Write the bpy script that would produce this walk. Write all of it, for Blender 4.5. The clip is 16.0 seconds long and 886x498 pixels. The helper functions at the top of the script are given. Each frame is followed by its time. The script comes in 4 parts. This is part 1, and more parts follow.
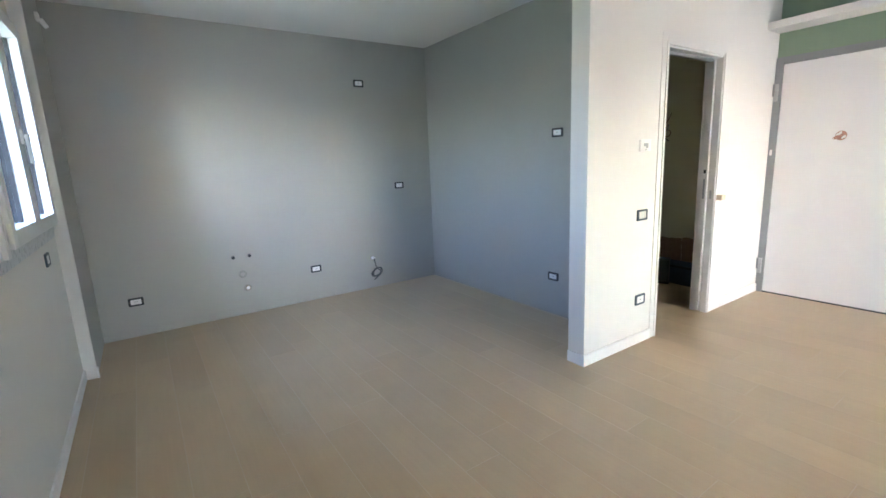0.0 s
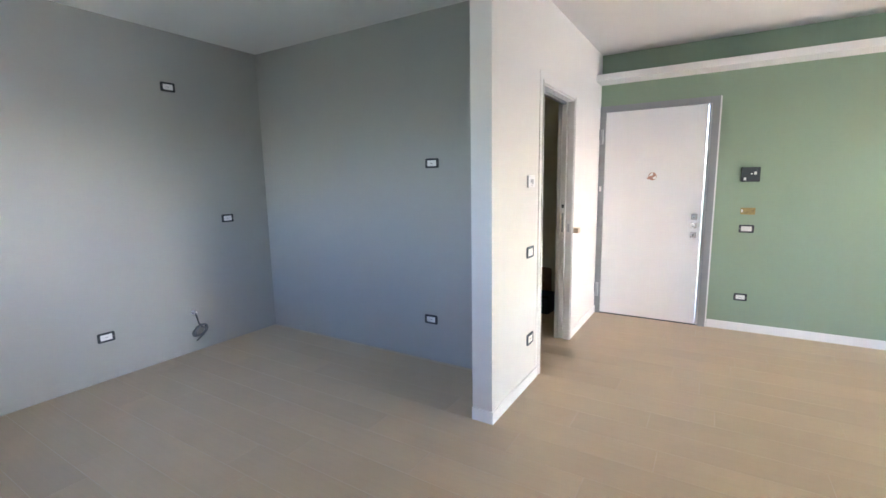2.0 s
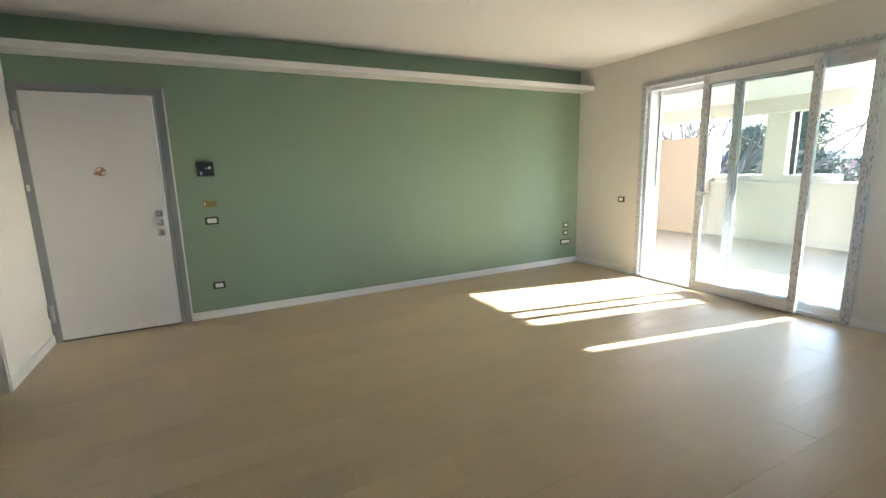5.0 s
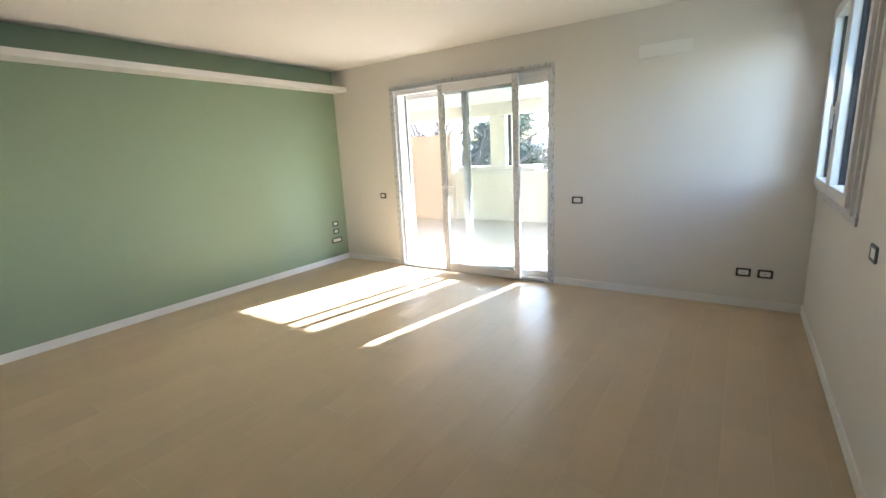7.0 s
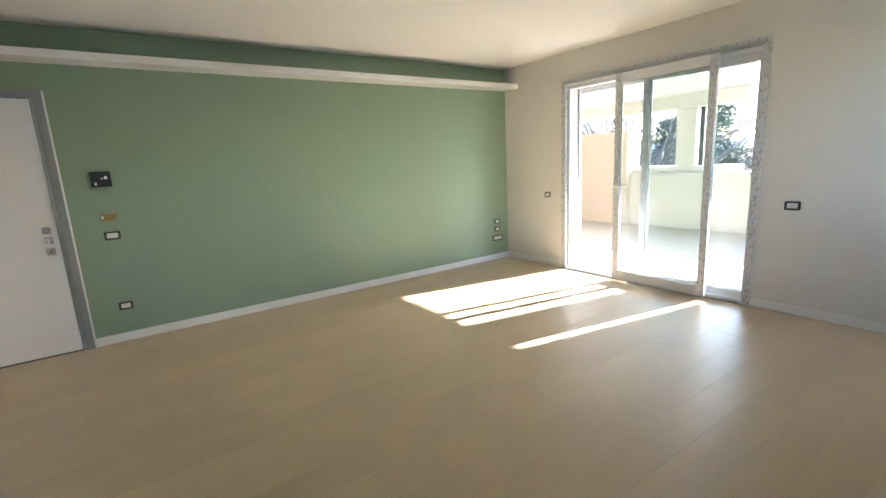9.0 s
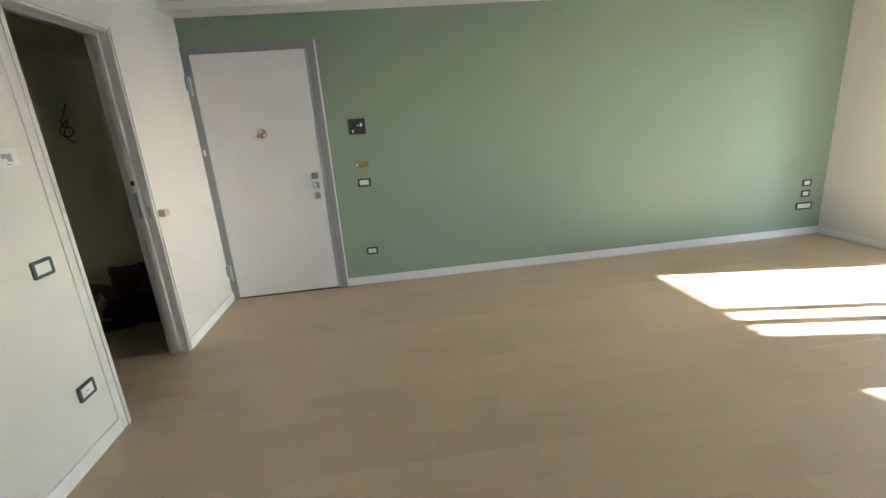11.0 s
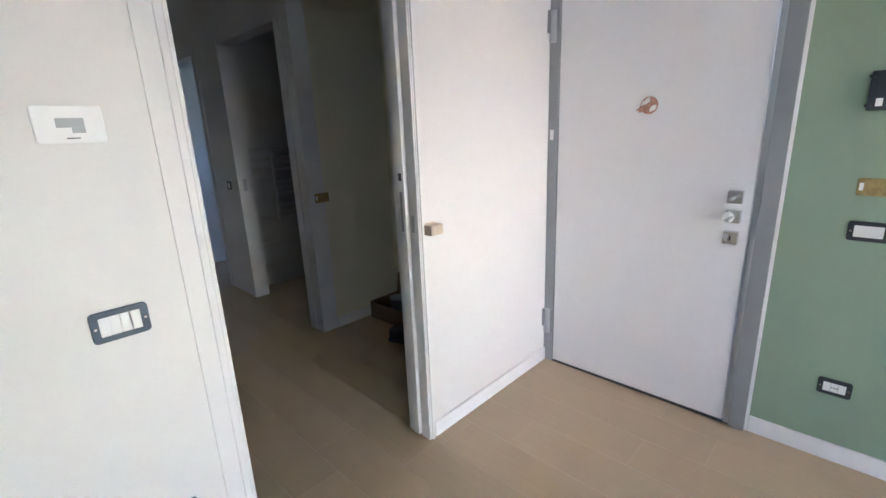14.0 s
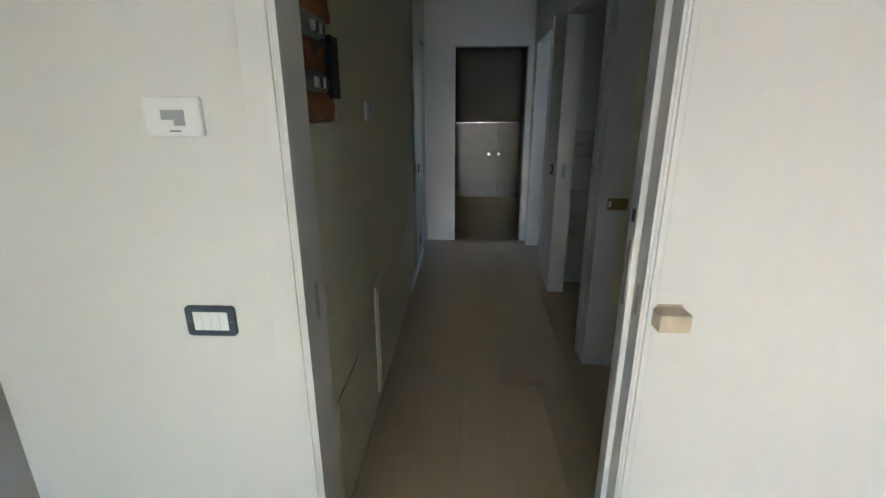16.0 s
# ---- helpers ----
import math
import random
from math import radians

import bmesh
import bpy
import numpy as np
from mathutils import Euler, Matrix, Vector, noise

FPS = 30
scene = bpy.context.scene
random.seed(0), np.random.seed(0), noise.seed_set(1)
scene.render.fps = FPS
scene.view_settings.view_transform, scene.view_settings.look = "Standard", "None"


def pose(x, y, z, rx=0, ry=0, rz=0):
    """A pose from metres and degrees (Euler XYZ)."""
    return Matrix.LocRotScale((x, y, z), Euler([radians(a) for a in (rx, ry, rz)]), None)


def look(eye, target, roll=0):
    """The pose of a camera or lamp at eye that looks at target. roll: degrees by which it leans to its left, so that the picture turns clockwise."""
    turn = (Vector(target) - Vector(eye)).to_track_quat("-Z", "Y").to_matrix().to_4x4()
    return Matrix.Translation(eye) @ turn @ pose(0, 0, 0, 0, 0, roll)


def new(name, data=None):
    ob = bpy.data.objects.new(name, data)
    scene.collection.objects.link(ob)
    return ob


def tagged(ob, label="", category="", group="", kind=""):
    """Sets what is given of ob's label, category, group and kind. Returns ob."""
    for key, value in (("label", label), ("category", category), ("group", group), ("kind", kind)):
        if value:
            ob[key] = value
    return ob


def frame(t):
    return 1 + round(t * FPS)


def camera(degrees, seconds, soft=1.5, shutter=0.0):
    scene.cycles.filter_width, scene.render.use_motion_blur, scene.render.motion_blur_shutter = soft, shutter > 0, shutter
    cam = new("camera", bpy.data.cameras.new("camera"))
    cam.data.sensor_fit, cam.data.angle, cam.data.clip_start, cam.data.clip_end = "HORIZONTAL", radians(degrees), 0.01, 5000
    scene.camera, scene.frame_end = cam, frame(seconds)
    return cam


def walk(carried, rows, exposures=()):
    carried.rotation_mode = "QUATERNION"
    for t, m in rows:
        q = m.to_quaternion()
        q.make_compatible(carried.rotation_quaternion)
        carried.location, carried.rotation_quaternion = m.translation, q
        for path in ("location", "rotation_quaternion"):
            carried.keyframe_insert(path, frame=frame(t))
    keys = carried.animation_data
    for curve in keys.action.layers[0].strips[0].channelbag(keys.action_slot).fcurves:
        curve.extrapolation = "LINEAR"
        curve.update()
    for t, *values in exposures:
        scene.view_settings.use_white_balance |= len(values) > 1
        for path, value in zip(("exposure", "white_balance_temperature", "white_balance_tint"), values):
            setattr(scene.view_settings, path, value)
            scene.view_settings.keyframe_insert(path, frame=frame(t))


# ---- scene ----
cam = camera(90.0, 16.0, soft=1.5)
PATH = [
    (0, (1.775, -4.913, 1.377), (0.147, -3.817, 0.994), -2.5),
    (0.5, (1.466, -4.906, 1.413), (-0.146, -3.780, 1.051), -2.0),
    (1, (1.222, -4.871, 1.422), (-0.379, -3.716, 1.097), -1.5),
    (1.5, (1.066, -4.906, 1.450), (-0.272, -3.453, 1.135), -1.7),
    (2, (1.052, -4.875, 1.443), (0.020, -3.189, 1.141), -1.0),
    (2.5, (1.073, -4.858, 1.445), (0.319, -3.029, 1.148), -1.0),
    (3, (1.160, -4.840, 1.455), (0.677, -2.923, 1.151), -0.6),
    (3.5, (1.192, -4.821, 1.417), (1.070, -2.848, 1.112), -1.1),
    (4, (1.233, -4.839, 1.452), (1.506, -2.887, 1.110), -0.9),
    (4.5, (1.251, -4.805, 1.423), (1.863, -2.934, 1.070), -1.4),
    (5, (1.331, -4.810, 1.413), (2.235, -3.063, 1.052), -1.5),
    (5.2, (1.376, -4.826, 1.416), (2.369, -3.129, 1.051), -1.6),
    (7.3, (1.389, -4.885, 1.517), (3.046, -3.852, 1.086), -2.8),
    (7.5, (1.394, -4.874, 1.510), (3.064, -3.860, 1.082), -2.7),
    (8, (1.433, -4.874, 1.465), (3.093, -3.834, 1.061), -2.7),
    (8.5, (1.473, -4.844, 1.474), (2.901, -3.500, 1.080), -2.9),
    (9, (1.500, -4.828, 1.457), (2.615, -3.213, 1.069), -3.0),
    (9.5, (1.578, -4.812, 1.455), (2.339, -3.010, 1.036), -3.7),
    (10, (1.568, -4.659, 1.489), (2.019, -2.784, 0.956), -4.9),
    (10.2, (1.537, -4.554, 1.475), (1.928, -2.669, 0.932), -4.9),
    (12.5, (1.535, -3.097, 1.424), (1.076, -1.235, 0.865), -3.5),
    (13, (1.487, -2.777, 1.423), (0.666, -1.036, 0.890), -3.2),
    (13.5, (1.388, -2.465, 1.419), (0.365, -0.831, 0.887), -3.0),
    (14, (1.300, -2.192, 1.390), (-0.050, -0.815, 0.868), -2.4),
    (14.5, (1.244, -1.941, 1.409), (-0.459, -0.993, 0.870), -0.6),
    (15, (1.151, -1.739, 1.412), (-0.657, -1.097, 0.847), 0.8),
    (15.5, (1.036, -1.556, 1.438), (-0.855, -1.245, 0.862), 0.2),
    (16, (0.954, -1.418, 1.442), (-0.957, -1.507, 0.848), -0.1),
]
EXPOSURES = [(0.0, 5.55, 5350, 18), (1.5, 5.48, 5380, 21), (3.0, 5.5, 5300, 24), (4.0, 4.52, 5180, 15), (5.0, 4.22, 5780, 9),
             (7.5, 4.47, 5820, 14), (9.0, 4.40, 5740, 12), (10.0, 4.18, 5850, 7), (12.5, 5.14, 5030, 24), (13.5, 5.0, 5130, 23),
             (14.0, 4.93, 5080, 21), (14.5, 4.65, 5080, 15), (15.5, 4.42, 5250, 12), (16.0, 4.53, 5200, 13)]
walk(cam, [(t, look(eye, target, roll)) for t, eye, target, roll in PATH], EXPOSURES)

# ---- world and sun ----
SUN = Vector((1.0, -0.20, 0.4385)).normalized()
world = bpy.data.worlds.new("sky")
scene.world = world
world.use_nodes = True
_wn, _wl = world.node_tree.nodes, world.node_tree.links
sky = _wn.new("ShaderNodeTexSky")
sky.sky_type = "NISHITA"
sky.sun_disc = False
sky.sun_elevation = math.asin(SUN.z)
sky.sun_rotation = math.atan2(SUN.x, SUN.y)
_wl.new(sky.outputs["Color"], _wn["Background"].inputs["Color"])
_wn["Background"].inputs["Strength"].default_value = 0.135
sun_data = bpy.data.lights.new("sun", "SUN")
sun_data.energy = 4.3
sun_data.angle = radians(0.55)
sun_data.color = (1.0, 0.93, 0.82)
sun = new("sun", sun_data)
sun.matrix_world = look(SUN * 60, (0, 0, 0))

# skylight in the two south window openings, falling in from above
for x, z, wide, high, watts, tone in ((-1.25, 1.67, 1.12, 1.06, 0.105, (0.97, 0.985, 1.0)), (5.20, 1.735, 1.26, 1.20, 0.34, (1.0, 0.965, 0.90))):
    pane_data = bpy.data.lights.new("window_skylight", "AREA")
    pane_data.shape, pane_data.size, pane_data.size_y = "RECTANGLE", wide, high
    pane_data.energy, pane_data.color = watts, tone
    new("window_skylight", pane_data).matrix_world = look((x, -5.43, z), (x, -3.43, z - 0.8))


# ---- materials ----
def mat(name, color, rough=0.5, metal=0.0, var=0.0, scale=6.0, bump=0.0, bscale=200.0, color2=None, spec=0.5, per_object=0.0):
    """Principled material with large stains, a fine grain and a fine relief."""
    m = bpy.data.materials.new(name)
    m.use_nodes = True
    n, l = m.node_tree.nodes, m.node_tree.links
    b = n["Principled BSDF"]
    b.inputs["Roughness"].default_value = rough
    b.inputs["Metallic"].default_value = metal
    b.inputs["Specular IOR Level"].default_value = spec
    b.inputs["Base Color"].default_value = (*color, 1)
    tc = n.new("ShaderNodeTexCoord")
    if var or color2:
        big = n.new("ShaderNodeTexNoise")
        big.inputs["Scale"].default_value = scale
        big.inputs["Detail"].default_value = 6
        l.new(tc.outputs["Object"], big.inputs["Vector"])
        fine = n.new("ShaderNodeTexNoise")
        fine.inputs["Scale"].default_value = scale * 18
        fine.inputs["Detail"].default_value = 3
        l.new(tc.outputs["Object"], fine.inputs["Vector"])
        add = n.new("ShaderNodeMath")
        add.operation = "MULTIPLY_ADD"
        add.inputs[1].default_value = 0.35
        l.new(fine.outputs["Fac"], add.inputs[0])
        l.new(big.outputs["Fac"], add.inputs[2])
        ramp = n.new("ShaderNodeMapRange")
        ramp.inputs["From Min"].default_value = 0.40
        ramp.inputs["From Max"].default_value = 0.95
        l.new(add.outputs[0], ramp.inputs["Value"])
        mix = n.new("ShaderNodeMix")
        mix.data_type = "RGBA"
        other = color2 or tuple(c * (1 - var) for c in color)
        mix.inputs["A"].default_value = (*color, 1)
        mix.inputs["B"].default_value = (*other, 1)
        l.new(ramp.outputs["Result"], mix.inputs["Factor"])
        l.new(mix.outputs["Result"], b.inputs["Base Color"])
        rr = n.new("ShaderNodeMapRange")
        rr.inputs["To Min"].default_value = max(0.02, rough - 0.06)
        rr.inputs["To Max"].default_value = min(1.0, rough + 0.06)
        l.new(big.outputs["Fac"], rr.inputs["Value"])
        l.new(rr.outputs["Result"], b.inputs["Roughness"])
    if bump:
        bn = n.new("ShaderNodeTexNoise")
        bn.inputs["Scale"].default_value = bscale
        bn.inputs["Detail"].default_value = 4
        l.new(tc.outputs["Object"], bn.inputs["Vector"])
        bp = n.new("ShaderNodeBump")
        bp.inputs["Strength"].default_value = bump
        bp.inputs["Distance"].default_value = 0.002
        l.new(bn.outputs["Fac"], bp.inputs["Height"])
        l.new(bp.outputs["Normal"], b.inputs["Normal"])
    return m


def wood_tile():
    """Beige wood-look porcelain plank: grain along x, each plank a little different."""
    m = bpy.data.materials.new("wood_tile")
    m.use_nodes = True
    n, l = m.node_tree.nodes, m.node_tree.links
    b = n["Principled BSDF"]
    tc, info = n.new("ShaderNodeTexCoord"), n.new("ShaderNodeObjectInfo")
    off = n.new("ShaderNodeVectorMath")
    off.operation = "MULTIPLY_ADD"
    off.inputs[1].default_value = (1, 1, 1)
    l.new(tc.outputs["Object"], off.inputs[0])
    sc = n.new("ShaderNodeMath")
    sc.operation = "MULTIPLY"
    sc.inputs[1].default_value = 40
    l.new(info.outputs["Random"], sc.inputs[0])
    l.new(sc.outputs[0], off.inputs[2])
    mp = n.new("ShaderNodeMapping")
    mp.inputs["Scale"].default_value = (1.2, 22, 1)
    l.new(off.outputs[0], mp.inputs["Vector"])
    grain = n.new("ShaderNodeTexNoise")
    grain.inputs["Scale"].default_value = 2.4
    grain.inputs["Detail"].default_value = 8
    grain.inputs["Distortion"].default_value = 0.6
    l.new(mp.outputs[0], grain.inputs["Vector"])
    cloud = n.new("ShaderNodeTexNoise")
    cloud.inputs["Scale"].default_value = 2.2
    cloud.inputs["Detail"].default_value = 4
    l.new(off.outputs[0], cloud.inputs["Vector"])
    ramp = n.new("ShaderNodeValToRGB")
    e = ramp.color_ramp.elements
    e[0].position, e[0].color = 0.25, (0.487, 0.375, 0.240, 1)
    e[1].position, e[1].color = 0.75, (0.514, 0.399, 0.258, 1)
    l.new(grain.outputs["Fac"], ramp.inputs["Fac"])
    hsv = n.new("ShaderNodeHueSaturation")
    val = n.new("ShaderNodeMapRange")
    val.inputs["To Min"].default_value, val.inputs["To Max"].default_value = 0.965, 1.035
    l.new(info.outputs["Random"], val.inputs["Value"])
    v2 = n.new("ShaderNodeMapRange")
    v2.inputs["From Min"].default_value, v2.inputs["From Max"].default_value = 0.3, 0.7
    v2.inputs["To Min"].default_value, v2.inputs["To Max"].default_value = 0.94, 1.05
    l.new(cloud.outputs["Fac"], v2.inputs["Value"])
    mul = n.new("ShaderNodeMath")
    mul.operation = "MULTIPLY"
    l.new(val.outputs[0], mul.inputs[0])
    l.new(v2.outputs[0], mul.inputs[1])
    l.new(mul.outputs[0], hsv.inputs["Value"])
    l.new(ramp.outputs["Color"], hsv.inputs["Color"])
    l.new(hsv.outputs["Color"], b.inputs["Base Color"])
    rr = n.new("ShaderNodeMapRange")
    rr.inputs["To Min"].default_value, rr.inputs["To Max"].default_value = 0.30, 0.44
    l.new(cloud.outputs["Fac"], rr.inputs["Value"])
    l.new(rr.outputs[0], b.inputs["Roughness"])
    bp = n.new("ShaderNodeBump")
    bp.inputs["Strength"].default_value, bp.inputs["Distance"].default_value = 0.06, 0.001
    l.new(grain.outputs["Fac"], bp.inputs["Height"])
    l.new(bp.outputs["Normal"], b.inputs["Normal"])
    return m


def film_pvc(name="film_pvc"):
    """White PVC under protective film, with rows of grey-blue print along the profile."""
    m = bpy.data.materials.new(name)
    m.use_nodes = True
    n, l = m.node_tree.nodes, m.node_tree.links
    b = n["Principled BSDF"]
    tc = n.new("ShaderNodeTexCoord")
    mp = n.new("ShaderNodeMapping")
    mp.inputs["Scale"].default_value = (48, 48, 14)
    l.new(tc.outputs["Object"], mp.inputs["Vector"])
    v = n.new("ShaderNodeTexVoronoi")
    v.inputs["Scale"].default_value = 1.6
    l.new(mp.outputs[0], v.inputs["Vector"])
    r = n.new("ShaderNodeValToRGB")
    r.color_ramp.elements[0].position, r.color_ramp.elements[0].color = 0.22, (0.30, 0.325, 0.37, 1)
    r.color_ramp.elements[1].position, r.color_ramp.elements[1].color = 0.46, (0.58, 0.605, 0.64, 1)
    l.new(v.outputs["Distance"], r.inputs["Fac"])
    l.new(r.outputs["Color"], b.inputs["Base Color"])
    b.inputs["Roughness"].default_value = 0.3
    return m


def glass_pane():
    m = bpy.data.materials.new("glass")
    m.use_nodes = True
    n, l = m.node_tree.nodes, m.node_tree.links
    n.remove(n["Principled BSDF"])
    t, g, mx, f = n.new("ShaderNodeBsdfTransparent"), n.new("ShaderNodeBsdfGlossy"), n.new("ShaderNodeMixShader"), n.new("ShaderNodeFresnel")
    t.inputs["Color"].default_value = (0.88, 0.91, 0.90, 1)
    g.inputs["Roughness"].default_value = 0.02
    f.inputs["IOR"].default_value = 1.18
    # faint translucent veil mixed into the pane to imitate hazy glare
    veil, veiled = n.new("ShaderNodeBsdfTranslucent"), n.new("ShaderNodeMixShader")
    veil.inputs["Color"].default_value = (0.80, 0.84, 0.90, 1)
    veiled.inputs[0].default_value = 0.004
    l.new(t.outputs[0], veiled.inputs[1])
    l.new(veil.outputs[0], veiled.inputs[2])
    l.new(f.outputs[0], mx.inputs[0])
    l.new(veiled.outputs[0], mx.inputs[1])
    l.new(g.outputs[0], mx.inputs[2])
    l.new(mx.outputs[0], n["Material Output"].inputs["Surface"])
    return m


M_WHITE = mat("white_paint", (0.715, 0.70, 0.675), 0.6, var=0.03, scale=1.2, bump=0.10, bscale=160)
# cream paint, its yellow deepened to carry warm light bounced off the floor
M_CREAM = mat("bounce_warmed_cream", (0.81, 0.76, 0.58), 0.6, var=0.03, scale=1.2, bump=0.10, bscale=160)
M_GREY = mat("grey_washable_paint", (0.382, 0.371, 0.346), 0.46, var=0.05, scale=0.9, bump=0.10, bscale=140)
M_GREEN = mat("sage_green_paint", (0.262, 0.350, 0.247), 0.55, var=0.05, scale=1.1, bump=0.10, bscale=140)
M_CEIL = mat("ceiling_paint", (0.80, 0.785, 0.76), 0.8, var=0.03, scale=0.8, bump=0.08, bscale=120)
M_BASE = mat("white_skirting", (0.80, 0.80, 0.80), 0.4, var=0.03, scale=3)
M_CASE = mat("lacquered_white", (0.71, 0.70, 0.685), 0.45, var=0.03, scale=3)
M_PLANK = wood_tile()
M_GROUT = mat("light_grout", (0.56, 0.46, 0.33), 0.42, var=0.12, scale=9)
M_DOOR = mat("white_laminate", (0.80, 0.80, 0.815), 0.38, var=0.02, scale=2)
M_LCD = mat("grey_display", (0.36, 0.38, 0.40), 0.3, var=0.05, scale=30)
M_STEEL = mat("grey_enamelled_steel", (0.30, 0.315, 0.33), 0.42, metal=0.3, var=0.06, scale=4)
M_STEELL = mat("light_grey_steel", (0.46, 0.48, 0.50), 0.35, metal=0.5, var=0.06, scale=4)
M_CHROME = mat("satin_chrome", (0.66, 0.66, 0.68), 0.26, metal=1.0, var=0.05, scale=20)
M_BLACK = mat("black_plastic", (0.025, 0.032, 0.04), 0.45, var=0.2, scale=30)
M_SLATE = mat("slate_blue_plastic", (0.06, 0.085, 0.115), 0.45, var=0.15, scale=30)
M_PLAST = mat("white_plastic", (0.80, 0.80, 0.78), 0.35, var=0.03, scale=20)
M_PVC = mat("white_pvc", (0.72, 0.73, 0.76), 0.3, var=0.03, scale=6)
M_FILM = film_pvc()
M_GLASS = glass_pane()
M_RUBBER = mat("dark_gasket", (0.03, 0.03, 0.035), 0.7, var=0.2, scale=20)
M_GASKET = mat("grey_gasket", (0.30, 0.32, 0.34), 0.6, var=0.1, scale=20)
M_OAK = mat("raw_light_wood", (0.68, 0.56, 0.41), 0.65, var=0.25, scale=22, bump=0.2, bscale=90)
M_COPPER = mat("pinkish_film", (0.55, 0.30, 0.22), 0.35, var=0.5, scale=60)
M_HOLE = mat("raw_plaster_box", (0.42, 0.32, 0.12), 0.85, var=0.5, scale=40, bump=0.5, bscale=60)
M_BRICK = mat("hollow_brick", (0.46, 0.19, 0.09), 0.9, var=0.35, scale=18, bump=0.6, bscale=70)
M_MORTAR = mat("grey_mortar", (0.38, 0.37, 0.35), 0.95, var=0.3, scale=25, bump=0.7, bscale=60)
M_CARD = mat("cardboard", (0.34, 0.23, 0.14), 0.85, var=0.2, scale=15, bump=0.2, bscale=60)
M_CABLE = mat("grey_cable", (0.10, 0.11, 0.12), 0.55, var=0.2, scale=30)
M_CABLEB = mat("brown_cable", (0.20, 0.10, 0.06), 0.55, var=0.2, scale=30)
M_TAUPE = mat("taupe_bath_paint", (0.24, 0.225, 0.19), 0.6, var=0.05, scale=1.5, bump=0.1, bscale=140)
M_TILEG = mat("grey_bath_tile", (0.33, 0.325, 0.31), 0.25, var=0.08, scale=5)
M_TILE = mat("white_bath_tile", (0.72, 0.72, 0.70), 0.18, var=0.05, scale=5)
M_OUT = mat("peach_render", (0.58, 0.49, 0.40), 0.85, var=0.06, scale=1.5, bump=0.3, bscale=120)
M_OUTW = mat("cream_render", (0.66, 0.63, 0.56), 0.85, var=0.06, scale=1.5, bump=0.1, bscale=120)
M_SOFFIT = mat("terrace_soffit_paint", (0.74, 0.72, 0.68), 0.85, var=0.05, scale=1.5, bump=0.2, bscale=120)
M_STONE = mat("pale_stone_coping", (0.62, 0.60, 0.57), 0.6, var=0.1, scale=6, bump=0.2, bscale=80)
M_TERR = mat("terrace_tile", (0.52, 0.47, 0.41), 0.6, var=0.1, scale=5)
M_ANTH = mat("anthracite_metal", (0.035, 0.04, 0.045), 0.4, var=0.1, scale=10)
M_BARK = mat("bark", (0.13, 0.11, 0.095), 0.9, var=0.4, scale=8, bump=0.8, bscale=25)
M_LEAF = mat("conifer_needles", (0.07, 0.09, 0.065), 0.75, var=0.4, scale=3)
M_GRASS = mat("far_meadow", (0.10, 0.13, 0.06), 0.95, var=0.5, scale=0.02)
# distance haze is put into the hills' own blue-grey colour
M_HILL = mat("haze_coloured_hill", (0.16, 0.19, 0.22), 1.0, var=0.3, scale=0.01)
M_ROOF = mat("clay_roof", (0.30, 0.15, 0.10), 0.9, var=0.3, scale=2)


# ---- builders ----
def add_box(bm, x0, y0, z0, x1, y1, z1, bevel=0.0):
    r = bmesh.ops.create_cube(bm, size=1.0, matrix=Matrix.Translation(((x0 + x1) / 2, (y0 + y1) / 2, (z0 + z1) / 2)) @ Matrix.Diagonal((abs(x1 - x0), abs(y1 - y0), abs(z1 - z0), 1)))
    if bevel:
        edges = list({e for v in r["verts"] for e in v.link_edges})
        bmesh.ops.bevel(bm, geom=edges, offset=bevel, segments=2, affect="EDGES", profile=0.7)
    return bm


def box(x0, y0, z0, x1, y1, z1, bevel=0.0):
    return add_box(bmesh.new(), x0, y0, z0, x1, y1, z1, bevel)


def plate(w, h, d, r, hole=None):
    """A rounded plate in xz, its back at y = 0, standing out to y = -d; hole: (w, h) of a square cut through it."""
    bm = bmesh.new()
    pts = []
    for cx, cz, a in ((w / 2 - r, h / 2 - r, 0), (-w / 2 + r, h / 2 - r, 90), (-w / 2 + r, -h / 2 + r, 180), (w / 2 - r, -h / 2 + r, 270)):
        for i in range(5):
            t = radians(a + i * 22.5)
            pts.append((cx + r * math.cos(t), cz + r * math.sin(t)))
    n = len(pts)
    e = min(0.0015, d / 3)
    rings = []
    for k, y in ((1.0, 0.0), (1.0, -d + e), (1 - 2 * e / min(w, h), -d)):
        rings.append([bm.verts.new((x * k, y, z * k)) for x, z in pts])
    if hole:
        hw, hh = hole[0] / 2, hole[1] / 2
        inner = []
        for x, z in pts:
            s = min(hw / max(abs(x), 1e-6), hh / max(abs(z), 1e-6))
            inner.append((max(-hw, min(hw, x * s)), max(-hh, min(hh, z * s))))
        for y in (-d, 0.0):
            rings.append([bm.verts.new((x, y, z)) for x, z in inner])
    for a, b in zip(rings, rings[1:]):
        for i in range(n):
            bm.faces.new((a[i], a[(i + 1) % n], b[(i + 1) % n], b[i]))
    if not hole:
        bm.faces.new(rings[-1])
    bmesh.ops.remove_doubles(bm, verts=bm.verts, dist=1e-5)
    bmesh.ops.recalc_face_normals(bm, faces=bm.faces)
    return bm


def cyl(p0, p1, r0, r1=None, seg=16):
    bm = bmesh.new()
    return add_cyl(bm, p0, p1, r0, r1, seg)


